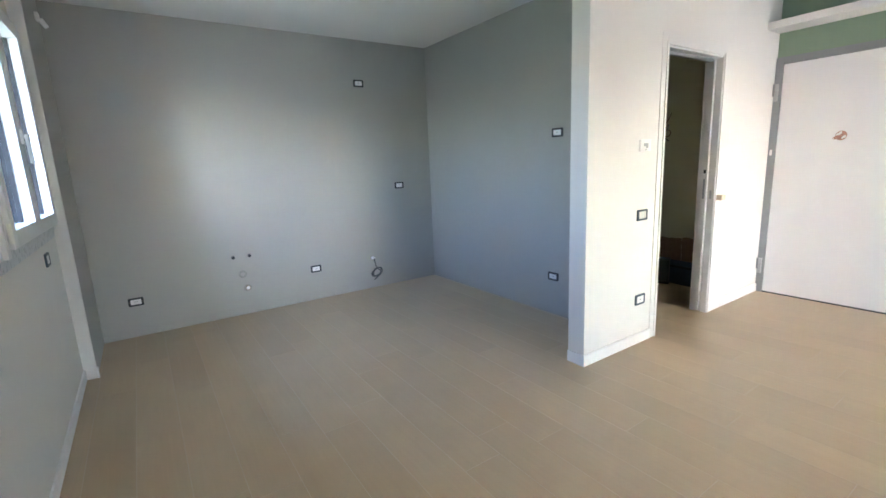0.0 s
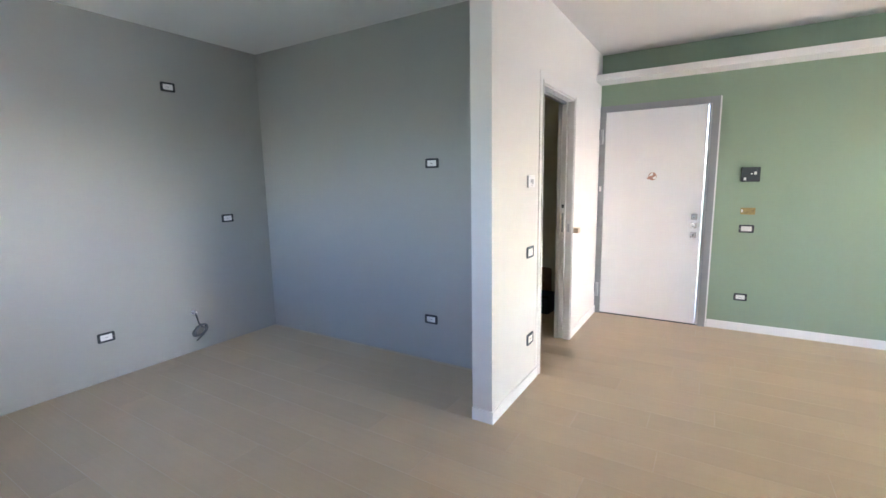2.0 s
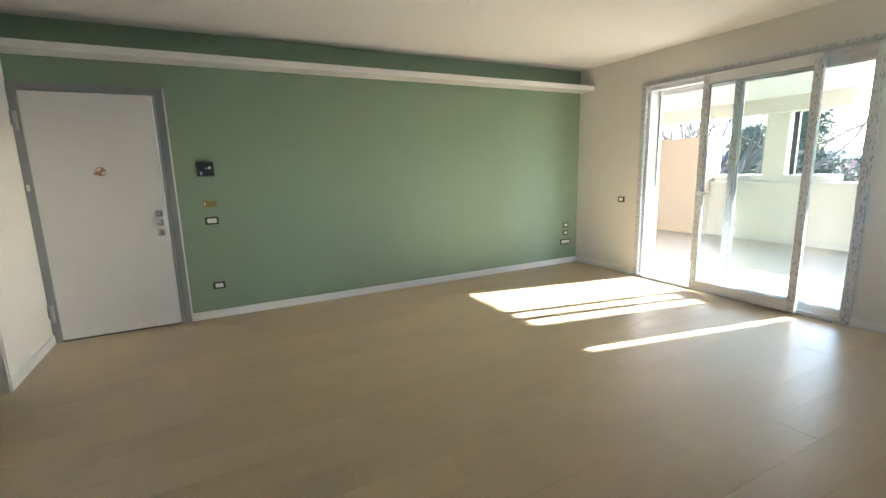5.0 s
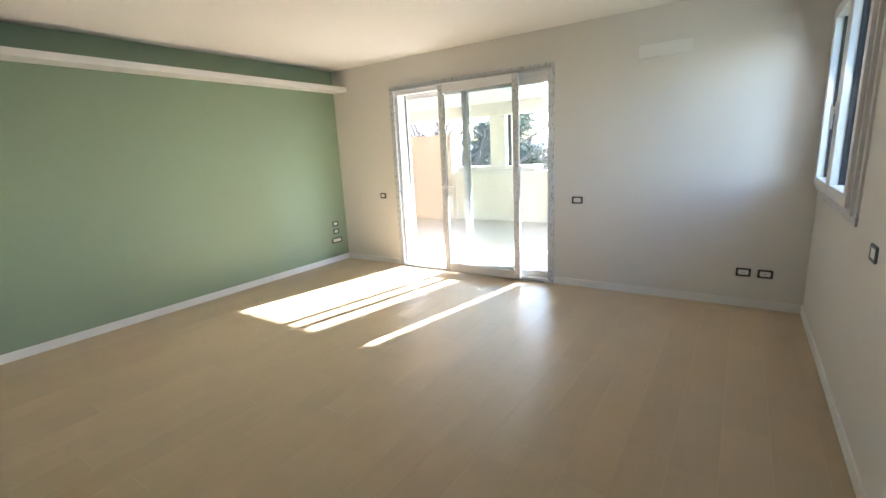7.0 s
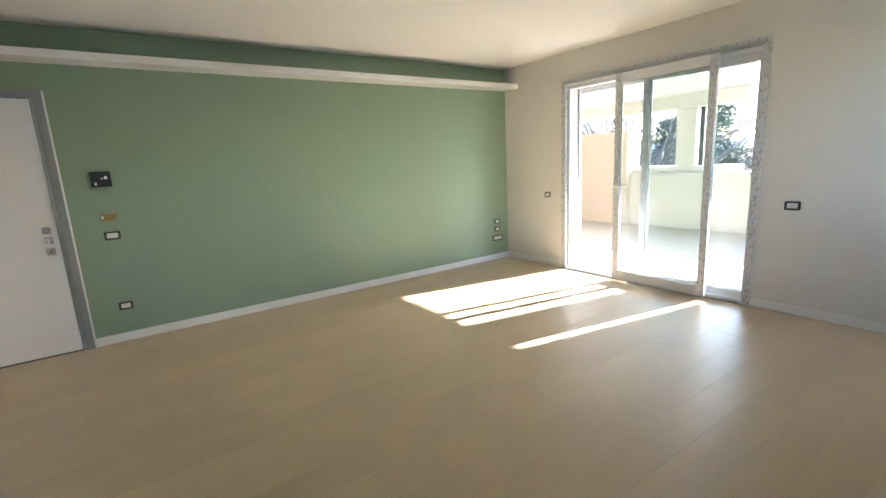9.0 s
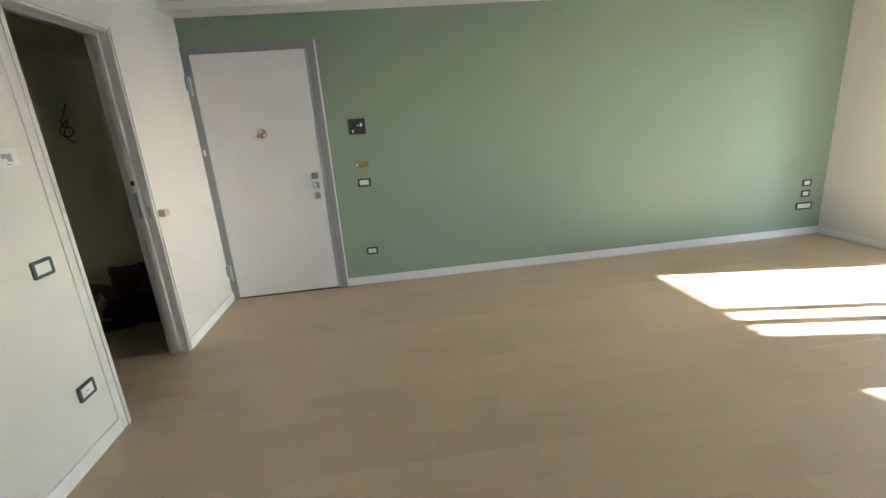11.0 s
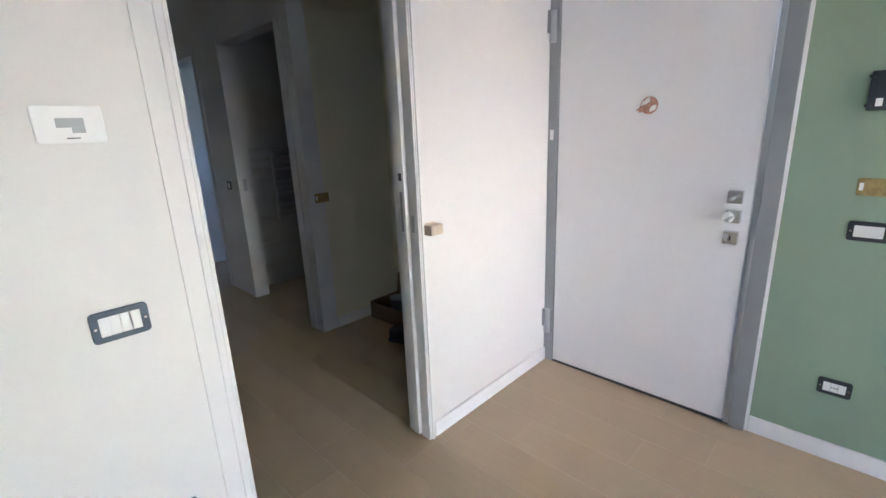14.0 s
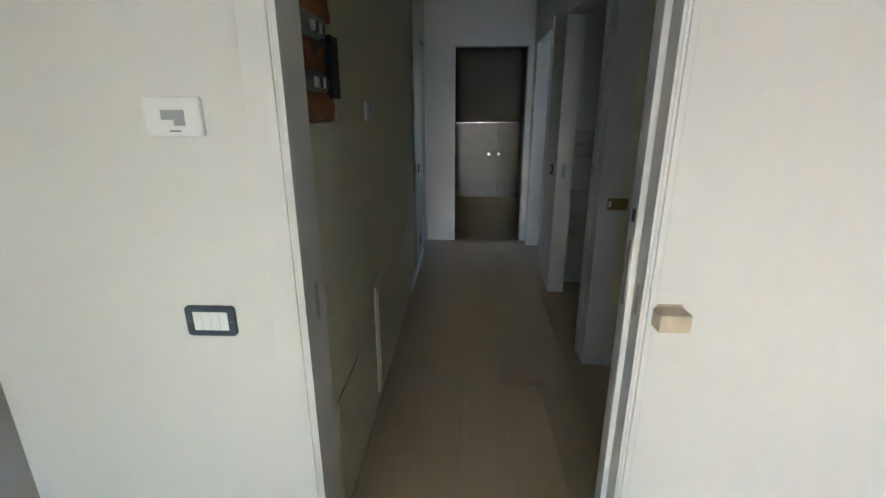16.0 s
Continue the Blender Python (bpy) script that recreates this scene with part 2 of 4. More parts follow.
def add_cyl(bm, p0, p1, r0, r1=None, seg=16):
    p0, p1 = Vector(p0), Vector(p1)
    d = p1 - p0
    m = Matrix.Translation((p0 + p1) / 2) @ d.to_track_quat("Z", "Y").to_matrix().to_4x4()
    bmesh.ops.create_cone(bm, cap_ends=True, segments=seg, radius1=r0, radius2=r0 if r1 is None else r1, depth=d.length, matrix=m)
    return bm


def part(name, bm, material, parent=None, label="", smooth=False):
    me = bpy.data.meshes.new(name)
    bmesh.ops.recalc_face_normals(bm, faces=bm.faces)
    bm.to_mesh(me)
    bm.free()
    me.materials.append(material)
    if smooth:
        for p in me.polygons:
            p.use_smooth = True
    ob = new(name, me)
    if parent:
        ob.parent = parent
    if label:
        ob["label"] = label
    return ob


def thing(name, label, category, at=None, group="", kind=""):
    e = new(name)
    e.empty_display_size = 0.1
    if at is not None:
        e.matrix_basis = at
    return tagged(e, label, category, group, kind)


def structure(name, bm, material, label, category):
    return tagged(part(name, bm, material), label, category, kind="structure")


def tube(points, r, res=3):
    c = bpy.data.curves.new("cable", "CURVE")
    c.dimensions, c.bevel_depth, c.bevel_resolution, c.resolution_u = "3D", r, res, 5
    s = c.splines.new("BEZIER")
    s.bezier_points.add(len(points) - 1)
    for bp, p in zip(s.bezier_points, points):
        bp.co, bp.handle_left_type, bp.handle_right_type = p, "AUTO", "AUTO"
    tmp = bpy.data.objects.new("tmp", c)
    me = bpy.data.meshes.new_from_object(tmp)
    bm = bmesh.new()
    bm.from_mesh(me)
    bpy.data.objects.remove(tmp)
    bpy.data.meshes.remove(me)
    bpy.data.curves.remove(c)
    return bm


def wall_boxes(axis, p0, p1, a0, a1, z0, z1, openings=()):
    """Wall along axis ('x' or 'y') from a0 to a1, p0 to p1 thick, with openings (a, b, low, high)."""
    bm = bmesh.new()
    def put(a, b, lo, hi):
        if b - a > 1e-4 and hi - lo > 1e-4:
            if axis == "x":
                add_box(bm, a, p0, lo, b, p1, hi)
            else:
                add_box(bm, p0, a, lo, p1, b, hi)
    at = a0
    for a, b, lo, hi in sorted(openings):
        put(at, a, z0, z1)
        put(a, b, z0, lo)
        put(a, b, hi, z1)
        at = b
    put(at, a1, z0, z1)
    return bm


H = 2.665          # ceiling height
WY = -5.403        # window wall, inner face
RX = 6.03          # sliding door wall, inner face
GX, GY = -2.775, -1.99   # kitchen corner
HY = -1.84        # hall wall
PT = 0.13          # partition thickness

# ---- setting: walls ----
structure("wall_north", wall_boxes("x", 0.0, 0.28, 0.0, RX, 0, H, [(0.0, 1.046, 0, 2.165)]), M_GREEN, "sage green painted wall with the entrance door", "wall")
structure("wall_east", wall_boxes("y", RX, RX + 0.38, WY - 0.35, 0.28, 0, H, [(-3.215, -1.022, 0, 2.342)]), M_WHITE, "warm white painted wall with the sliding door", "wall")
structure("wall_south", wall_boxes("x", WY - 0.35, WY, -3.3, RX, 0, H, [(-1.88, -0.62, 1.07, 2.27), (4.50, 5.90, 1.07, 2.40)]), M_WHITE, "warm white painted wall with two windows", "wall")
_partition = wall_boxes("y", -PT, 0.0, -2.628, 0.0, 0, H, [(-1.80, -0.16, 0, 2.10)])
add_box(_partition, -PT, -1.0, 0, -0.098, -0.16, 2.10)
add_box(_partition, -0.052, -1.0, 0, 0.0, -0.16, 2.10)
structure("wall_partition", _partition, M_WHITE, "white partition wall with a pocket door opening", "wall")
structure("wall_kitchen_west", box(GX - 0.155, WY, 0, GX, HY, H), M_GREY, "grey washable painted kitchen wall", "wall")
structure("wall_kitchen_north", box(GX, GY, 0, -PT, GY + 0.08, H), M_GREY, "grey washable painted kitchen wall", "wall")
structure("wall_kitchen_pier", box(GX, WY, 0, -2.03, WY + 0.070, H), M_GREY, "grey painted pier in the kitchen corner", "wall")
structure("wall_pier_end", box(-2.03, WY, 0, -1.998, WY + 0.073, H), M_WHITE, "white edge of the kitchen pier", "wall")
structure("wall_hall_south", wall_boxes("x", GY + 0.08, HY, -4.18, -PT, 0, H, [(-4.02, -3.55, 0, 2.10), (-0.58, -0.15, 1.41, 1.97)]), M_CREAM, "cream painted hall wall with access panels", "wall")
structure("wall_hall_north", wall_boxes("x", -0.70, -0.58, -4.06, -1.40, 0, H, [(-3.87, -3.09, 0, 2.10), (-2.53, -1.565, 0, 2.10)]), M_WHITE, "white hall wall with two doorways", "wall")
structure("wall_hall_west", wall_boxes("y", -4.18, -4.06, -1.91, 0.4, 0, H, [(-1.53, -0.75, 0, 2.10)]), M_WHITE, "white hall end wall with the bathroom doorway", "wall")
structure("wall_closet_west", box(-1.52, -0.58, 0, -1.40, 0.0, H), M_CREAM, "cream painted closet wall", "wall")
structure("wall_closet_north", box(-1.52, 0.0, 0, 0.0, 0.28, H), M_CREAM, "cream painted closet back wall", "wall")
# rooms beyond the hall, closed with plain walls
structure("wall_bath_west", box(-7.00, -2.6, 0, -6.88, 0.4, H), M_TAUPE, "taupe painted bathroom end wall", "wall")
structure("wall_bath_north", box(-6.88, -0.459, 0, -4.18, -0.31, H), M_TAUPE, "taupe painted bathroom side wall", "wall")
structure("wall_bath_south", box(-6.88, -2.6, 0, -4.18, -2.48, H), M_TAUPE, "taupe painted bathroom side wall", "wall")
structure("wall_bath_east", box(-4.18, -2.48, 0, -4.06, -1.91, H), M_WHITE, "bathroom wall", "wall")
structure("wall_shower_north", wall_boxes("x", 1.6, 1.72, -4.18, -1.40, 0, H, [(-3.60, -3.15, 1.35, 2.0)]), M_WHITE, "far wall of the side rooms", "wall")
structure("wall_shower_east", box(-1.52, 0.28, 0, -1.40, 1.6, H), M_WHITE, "side wall of the small bathroom", "wall")
structure("wall_shower_west", box(-2.86, -0.58, 0, -2.76, 1.6, H), M_WHITE, "wall between the side rooms", "wall")
structure("wall_side_west", box(-4.18, 0.4, 0, -4.06, 1.6, H), M_WHITE, "wall of the side room", "wall")
structure("wall_bedroom_west", box(-5.6, -5.68, 0, -5.48, -2.6, H), M_WHITE, "bedroom wall", "wall")
structure("wall_bedroom_south", wall_boxes("x", -5.68, -5.56, -5.48, -3.3, 0, H, [(-4.60, -4.00, 1.3, 2.0)]), M_WHITE, "bedroom wall", "wall")
structure("ceiling", box(-7.00, -5.68, H, RX + 0.38, 1.72, H + 0.25), M_CEIL, "white painted ceiling", "ceiling")

# ---- skirting ----
def skirting(x0, y0, x1, y1):
    structure("baseboard", box(x0, y0, 0.001, x1, y1, 0.078, 0.002), M_BASE, "thin white skirting board", "baseboard")
SK = 0.011
skirting(1.060, -SK, RX, 0.0)
skirting(RX - SK, -1.022, RX, -SK)
skirting(RX - SK, WY + SK, RX, -3.215)
skirting(-1.998, WY, RX, WY + SK)
skirting(-2.010, WY + 0.073, -1.987, WY + 0.083)
skirting(0.0, -2.628, SK, -1.873)
skirting(0.0, -0.973, SK, -0.023)
skirting(-PT, -2.628 - SK, SK, -2.628)
skirting(-1.40, -0.58, -1.40 + SK, 0.0)
skirting(-3.47, HY, -2.40, HY + SK)

# ---- cove shelf along the green wall ----
cove = thing("cove_shelf", "white plasterboard light cove shelf along the green wall", "shelf")
part("board", box(0.0, -0.250, 2.374, RX, 0.0, 2.410), M_BASE, cove)
part("fascia", box(0.0, -0.262, 2.372, RX, -0.2505, 2.432, 0.003), M_BASE, cove)


# ---- door casings ----
def casing(name, axis, face, out, a, b, top, w=0.07, lining=None, label="white lacquered door casing"):
    """Flat casing round an opening from a to b on the wall face; out: +1 or -1, the side to which it stands proud. lining: the far face."""
    t = thing(name, label, "door casing", kind="structure")
    d = 0.006 * out
    def bx(u0, u1, z0, z1, f0, f1):
        lo, hi = min(f0, f1), max(f0, f1)
        return box(u0, lo, z0, u1, hi, z1, 0.0015) if axis == "x" else box(lo, u0, z0, hi, u1, z1, 0.0015)
    part("side_casing", bx(a - w, a, 0, top + w, face, face + d), M_CASE, t)
    part("side_casing", bx(b, b + w, 0, top + w, face, face + d), M_CASE, t)
    part("head_casing", bx(a, b, top, top + w, face, face + d), M_CASE, t)
    if lining is not None:
        for u0, u1 in ((a, a + 0.012), (b - 0.012, b)):
            part("jamb_lining", bx(u0, u1, 0, top - 0.012, lining, face + d * 0.9), M_CASE, t)
        part("head_lining", bx(a, b, top - 0.012, top, lining, face + d * 0.9), M_CASE, t)
    return t


casing("door_2", "x", -0.70, -1, -3.87, -3.09, 2.10, lining=-0.58)
casing("door_3", "x", -0.70, -1, -2.53, -1.565, 2.10, lining=-0.58)
casing("door_4", "y", -4.06, 1, -1.53, -0.75, 2.10, lining=-4.18)
casing("door_5", "x", HY, 1, -4.02, -3.55, 2.10, lining=GY + 0.08)

# ---- pocket door in the partition ----
pd = thing("door_6", "white pocket door slid open into its lacquered frame", "pocket door", kind="structure")
for y0, y1 in ((-1.872, -1.80), (-1.0, -0.974)):
    part("side_casing", box(0.0, y0, 0, 0.006, y1, 2.172, 0.002), M_CASE, pd)
part("head_casing", box(0.0, -1.80, 2.10, 0.006, -1.0, 2.172, 0.002), M_CASE, pd)
part("casing_lip", box(0.006, -1.822, 0, 0.013, -1.806, 2.12, 0.002), M_CASE, pd)
part("casing_lip", box(0.006, -0.994, 0, 0.013, -0.980, 2.12, 0.002), M_CASE, pd)
part("jamb", box(-PT - 0.004, -1.80, 0, 0.007, -1.7885, 2.10, 0.002), M_CASE, pd)
part("jamb", box(-0.048, -1.008, 0, 0.004, -1.0, 2.10, 0.002), M_CASE, pd)
part("jamb", box(-PT - 0.004, -1.008, 0, -0.100, -1.0, 2.10, 0.002), M_CASE, pd)
part("head_track", box(-PT, -1.788, 2.085, -0.002, -1.008, 2.10, 0.002), M_CASE, pd)
part("rail", box(-0.09, -1.788, 2.065, -0.06, -1.025, 2.085), M_STEELL, pd, "dark aluminium top rail")
leaf = part("leaf", box(-0.095, -1.020, 0.008, -0.055, -0.17, 2.078, 0.003), M_CASE, pd, "white door leaf mostly in its pocket")
part("latch", box(-0.085, -1.0212, 1.195, -0.065, -1.0202, 1.225), M_BLACK, leaf, "black latch hole")
part("pull", box(-0.083, -1.0212, 0.985, -0.067, -1.0202, 1.15, 0.0004), M_STEEL, leaf, "recessed grey edge pull")
part("strike_plate", box(-0.033, -1.0092, 0.985, -0.015, -1.0082, 1.055), M_STEELL, pd, "small steel strike plate")
part("strike_plate", box(-0.085, -1.7884, 0.93, -0.065, -1.7876, 1.03), M_STEELL, pd, "small steel strike plate")

# ---- entrance door ----
ed = thing("door_1", "closed white armoured entrance door in a grey steel frame", "entrance door", kind="structure")
part("jamb", box(0.0, -0.022, 0, 0.056, 0.12, 2.165, 0.002), M_STEEL, ed, "grey steel jamb")
part("jamb", box(0.985, -0.028, 0, 1.046, 0.12, 2.165, 0.002), M_STEEL, ed, "grey steel jamb")
part("jamb_stop", box(0.961, -0.016, 0, 0.985, 0.12, 2.106, 0.002), M_STEELL, ed, "lighter grey jamb rebate")
part("edge_trim", box(1.046, -0.010, 0, 1.058, 0.0, 2.165, 0.001), M_BASE, ed, "pale metal edge trim")
part("head", box(0.056, -0.022, 2.106, 0.985, 0.12, 2.165, 0.002), M_STEEL, ed, "grey steel head")
part("threshold", box(0.056, -0.016, 0.0005, 0.985, 0.12, 0.010), M_ANTH, ed, "dark rubber threshold seal")
part("leaf", box(0.060, -0.014, 0.014, 0.957, 0.045, 2.102, 0.0025), M_DOOR, ed, "smooth white laminate leaf")
for z in (1.865, 0.262):
    h = part("hinge", box(0.004, -0.034, z - 0.075, 0.040, -0.022, z + 0.075, 0.002), M_STEELL, ed, "grey steel hinge")
    part("knuckle", cyl((0.030, -0.042, z - 0.07), (0.030, -0.042, z + 0.07), 0.011), M_STEELL, h, smooth=False)
    part("cap", box(-0.004 + 0.005, -0.050, z - 0.03, 0.014, -0.034, z + 0.075, 0.002), M_STEEL, h)
part("tab", box(0.014, -0.0245, 1.31, 0.034, -0.022, 1.362, 0.001), M_PLAST, ed, "small white plastic tab")
for i, z in enumerate((1.068, 0.986, 0.894)):
    r = part("rosette", box(0.872, -0.044, z - 0.027, 0.926, -0.014, z + 0.027, 0.002), M_CHROME, ed, "square satin chrome rosette")
    if i == 0:
        part("spindle", box(0.893, -0.115, z - 0.005, 0.904, -0.044, z + 0.005, 0.0006), M_STEELL, r, "bare steel spindle")
    if i == 1:
        part("spindle", box(0.893, -0.135, z - 0.006, 0.905, -0.044, z + 0.005, 0.0006), M_STEELL, r, "bare steel spindle")
        rng = random.Random(4)
        bm = bmesh.new()
        bmesh.ops.create_icosphere(bm, subdivisions=2, radius=0.022, matrix=Matrix.Translation((0.885, -0.055, z)))
        for v in bm.verts:
            v.co += Vector((rng.uniform(-1, 1), rng.uniform(-1, 1), rng.uniform(-1, 1))) * 0.007
        part("film_wrap", bm, M_PLAST, r, "crumpled clear protective film")
    elif i == 2:
        part("keyhole", box(0.896, -0.0448, z - 0.010, 0.902, -0.0438, z + 0.010), M_BLACK, r, "black keyhole")
pf = bmesh.new()
rng = random.Random(8)
add_cyl(pf, (0.515, -0.014, 1.456), (0.515, -0.021, 1.456), 0.039, 0.037, 28)
part("viewer_hole", pf, M_COPPER, ed, "round viewer cut-out under pinkish film")
for k, (dx, dz, r, m) in enumerate(((-0.026, -0.012, 0.020, M_COPPER), (-0.012, 0.014, 0.018, M_PLAST), (0.008, 0.004, 0.020, M_COPPER), (0.020, -0.014, 0.014, M_PLAST), (-0.036, -0.020, 0.012, M_PLAST))):
    b = bmesh.new()
    bmesh.ops.create_icosphere(b, subdivisions=2, radius=1.0)
    for v in b.verts:
        v.co = Vector((v.co.x * r * 1.3, v.co.y * 0.006, v.co.z * r * 0.7)) + Vector((rng.uniform(-1, 1), rng.uniform(-0.6, 0.6), rng.uniform(-1, 1))) * 0.005
    bmesh.ops.transform(b, matrix=Matrix.Translation((0.515 + dx, -0.024, 1.456 + dz)) @ Matrix.Rotation(-0.6, 4, "Y"), verts=b.verts)
    part("film_scrap", b, m, ed, "crumpled scrap of film")


# ---- outlet frames ----
def outlet(at, w=0.115, h=0.074, slots=3, label="", body=None, plugs=False, group="outlet frames on the walls"):
    """Mounting frame with white blank modules; built facing -y, then turned by at."""
    t = thing("wall_outlet", label or "black outlet mounting frame with white blank modules", "outlet", at, group)
    part("frame", plate(w, h, 0.009, 0.010, (w - 0.034, h - 0.028)), body or M_BLACK, t)
    iw, ih = w - 0.035, h - 0.029
    n = slots
    for i in range(n):
        x0 = -iw / 2 + iw * i / n
        mo = part("module", box(x0 + 0.0005, -0.0075, -ih / 2, x0 + iw / n - 0.0005, -0.001, ih / 2, 0.001), M_PLAST, t)
        if plugs and i == n // 2:
            for k in (-1, 0, 1):
                part("hole", cyl((x0 + iw / n / 2 + k * 0.008, -0.0072, 0), (x0 + iw / n / 2 + k * 0.008, -0.0082, 0), 0.0026, seg=8), M_BLACK, mo)
    for s in (-1, 1):
        part("screw", cyl((s * (w / 2 - 0.009), -0.0085, 0), (s * (w / 2 - 0.009), -0.0100, 0), 0.0035, seg=10), M_CHROME, t)
    return t


def on_north(x, z, y=0.0):
    return pose(x, y, z)
def on_west(y, z, x):
    return pose(x, y, z, 0, 0, 90)
def on_east(y, z, x=RX):
    return pose(x, y, z, 0, 0, -90)
def on_south(x, z, y=WY):
    return pose(x, y, z, 0, 0, 180)

outlet(on_north(1.318, 0.967), 0.116, 0.072, 1, "black switch frame with a white blank cover")
outlet(on_north(1.316, 0.326), 0.105, 0.068, 3, "black outlet frame with white socket modules", plugs=True)
outlet(on_north(5.815, 0.557), 0.100, 0.068, 2, "small black outlet frame with white modules")
outlet(on_north(5.815, 0.445), 0.100, 0.068, 2, "small black outlet frame with white modules", plugs=True)
outlet(on_north(5.817, 0.315), 0.185, 0.074, 5, "wide black outlet frame with white modules")
outlet(on_east(-0.782, 0.952), 0.096, 0.070, 2, "black switch frame with white blank modules")
outlet(on_east(-3.466, 0.940), 0.112, 0.074, 3, "black switch frame with white blank modules")
outlet(on_east(-4.962, 0.322), 0.112, 0.074, 3, "black outlet frame with white socket modules", plugs=True)
outlet(on_east(-5.122, 0.320), 0.112, 0.074, 3, "black outlet frame with white modules and antenna socket", plugs=True)
outlet(on_south(4.026, 0.973), 0.115, 0.076, 3, "dark switch frame with white blank modules", M_SLATE)
outlet(on_south(-1.567, 0.927), 0.115, 0.076, 3, "dark switch frame with white blank modules", M_SLATE)
for y, z in ((-2.838, 2.232), (-2.424, 1.142), (-3.480, 0.332), (-5.066, 0.310)):
    outlet(on_west(y, z, GX), 0.112, 0.072, 3, "black outlet frame with white modules on the grey wall", plugs=True)
for x, z in ((-0.797, 1.580), (-0.835, 0.346)):
    outlet(on_north(x, z, GY), 0.116, 0.072, 3, "black outlet frame with white modules on the grey wall", plugs=True)
outlet(on_west(-2.026, 0.957, 0.0), 0.122, 0.078, 4, "slate blue switch frame with white blank modules", M_SLATE)
outlet(on_west(-2.010, 0.337, 0.0), 0.118, 0.078, 3, "slate blue outlet frame with white socket modules", M_SLATE, plugs=True)
outlet(on_south(-3.23, 0.932, HY), 0.112, 0.072, 2, "dark switch frame with white modules in the hall")
outlet(on_south(-3.28, 0.229, HY), 0.112, 0.072, 2, "dark outlet frame with white modules in the hall")
outlet(on_north(-2.72, 0.992, -0.70), 0.080, 0.075, 2, "dark switch frame with white modules in the hall")

# thermostat plates
def thermostat(at, label):
    t = thing("thermostat", label, "thermostat", at)
    part("plate", plate(0.125, 0.080, 0.012, 0.006), M_BASE, t)
    part("window", box(-0.024, -0.0135, -0.006, 0.026, -0.0115, 0.014, 0.0005), M_LCD, t, "grey display window")
    part("dial", box(0.002, -0.0135, -0.018, 0.026, -0.0115, -0.006, 0.0005), M_LCD, t, "grey lower part of the display")
    part("slot", box(-0.010, -0.0128, -0.030, 0.014, -0.0115, -0.0275), M_CABLE, t, "narrow dark slot")
    return t
thermostat(on_west(-2.030, 1.432, 0.0), "white wall thermostat with a small grey display")
thermostat(on_south(-1.048, 1.445, HY), "white wall thermostat in the hall")

# intercom back plate and raw junction holes
ic = thing("intercom_bracket", "black intercom mounting bracket screwed to the green wall", "intercom", on_north(1.315, 1.456))
part("plate", plate(0.142, 0.130, 0.016, 0.006), M_BLACK, ic)
for x, z, w, h in ((0.035, 0.012, 0.020, 0.026), (-0.040, -0.038, 0.018, 0.026), (0.008, 0.006, 0.014, 0.010), (0.045, 0.036, 0.010, 0.008)):
    part("clip", box(x - w / 2, -0.022, z - h / 2, x + w / 2, -0.0155, z + h / 2, 0.001), M_PLAST if w > 0.012 else M_CABLE, ic, "small white terminal clip")
for z in (0.048, -0.048):
    part("hook", box(-0.076, -0.030, z - 0.005, -0.060, -0.010, z + 0.005, 0.001), M_BLACK, ic)


def raw_hole(at, w, h, label):
    t = thing("junction_box", label, "junction box", at)
    part("rim", plate(w + 0.012, h + 0.012, 0.003, 0.006, (w, h)), M_HOLE, t)
    part("back", box(-w / 2, -0.0022, -h / 2, w / 2, -0.0005, h / 2), M_HOLE, t)
    part("lug", box(-w / 2, -0.006, -h * 0.25, -w / 2 + 0.012, -0.0018, h * 0.3, 0.001), M_PLAST, t, "white plaster edge")
    return t
raw_hole(on_north(1.318, 1.128), 0.100, 0.050, "open yellowish junction box in the green wall")
raw_hole(on_west(-0.600, 0.97, -1.40), 0.096, 0.052, "open junction box in the closet wall")

# wooden door bumper on the partition
wb = thing("door_bumper", "small block of raw wood fixed as door bumper", "door stop", on_west(-0.950, 0.995, 0.0))
part("block", box(-0.034, -0.055, -0.021, 0.034, -0.004, 0.021, 0.003), M_OAK, wb)
part("glue_pad", box(-0.036, -0.004, -0.024, 0.036, 0.0, 0.024, 0.001), M_OAK, wb, "smear of glue on the wall")

# flat cover on the east wall
tagged(part("cover_plate", box(RX - 0.010, -4.452, 2.250, RX, -4.013, 2.360, 0.003), M_BASE), "flat white cover plate high on the wall", "cover plate")

# ---- kitchen connections ----
for y in (-4.263, -4.118):
    t = thing("water_pipe", "capped water pipe stub in the kitchen wall", "water pipe", on_west(y, 0.575, GX), "kitchen water stubs")
    part("collar", cyl((0, 0, 0), (0, -0.004, 0), 0.019, 0.016), M_MORTAR, t, "grey plaster ring")
    part("stub", cyl((0, -0.004, 0), (0, -0.030, 0), 0.014), M_BLACK, t, "black plugged pipe end")
t = thing("pipe_cap", "capped pipe stub plastered over in the kitchen wall", "pipe cap", on_west(-4.194, 0.400, GX))
part("cap", cyl((0, 0, 0), (0, -0.010, 0), 0.020, 0.015), M_GREY, t)
part("collar", cyl((0, 0, 0), (0, -0.004, 0), 0.038, 0.034), M_MORTAR, t, "rough grey plaster ring")
t = thing("drain_pipe", "open drain pipe with a chrome ring in the kitchen wall", "drain pipe", on_west(-4.165, 0.262, GX))
part("collar", cyl((0, 0, 0), (0, -0.010, 0), 0.036, 0.034, 24), M_MORTAR, t, "grey rubber collar")
part("ring", cyl((0, -0.008, 0), (0, -0.020, 0), 0.027, 0.025, 24), M_CHROME, t, "chrome ring")
part("plug", cyl((0, -0.018, 0), (0, -0.026, 0), 0.017, 0.012, 20), M_PLAST, t, "white plug")
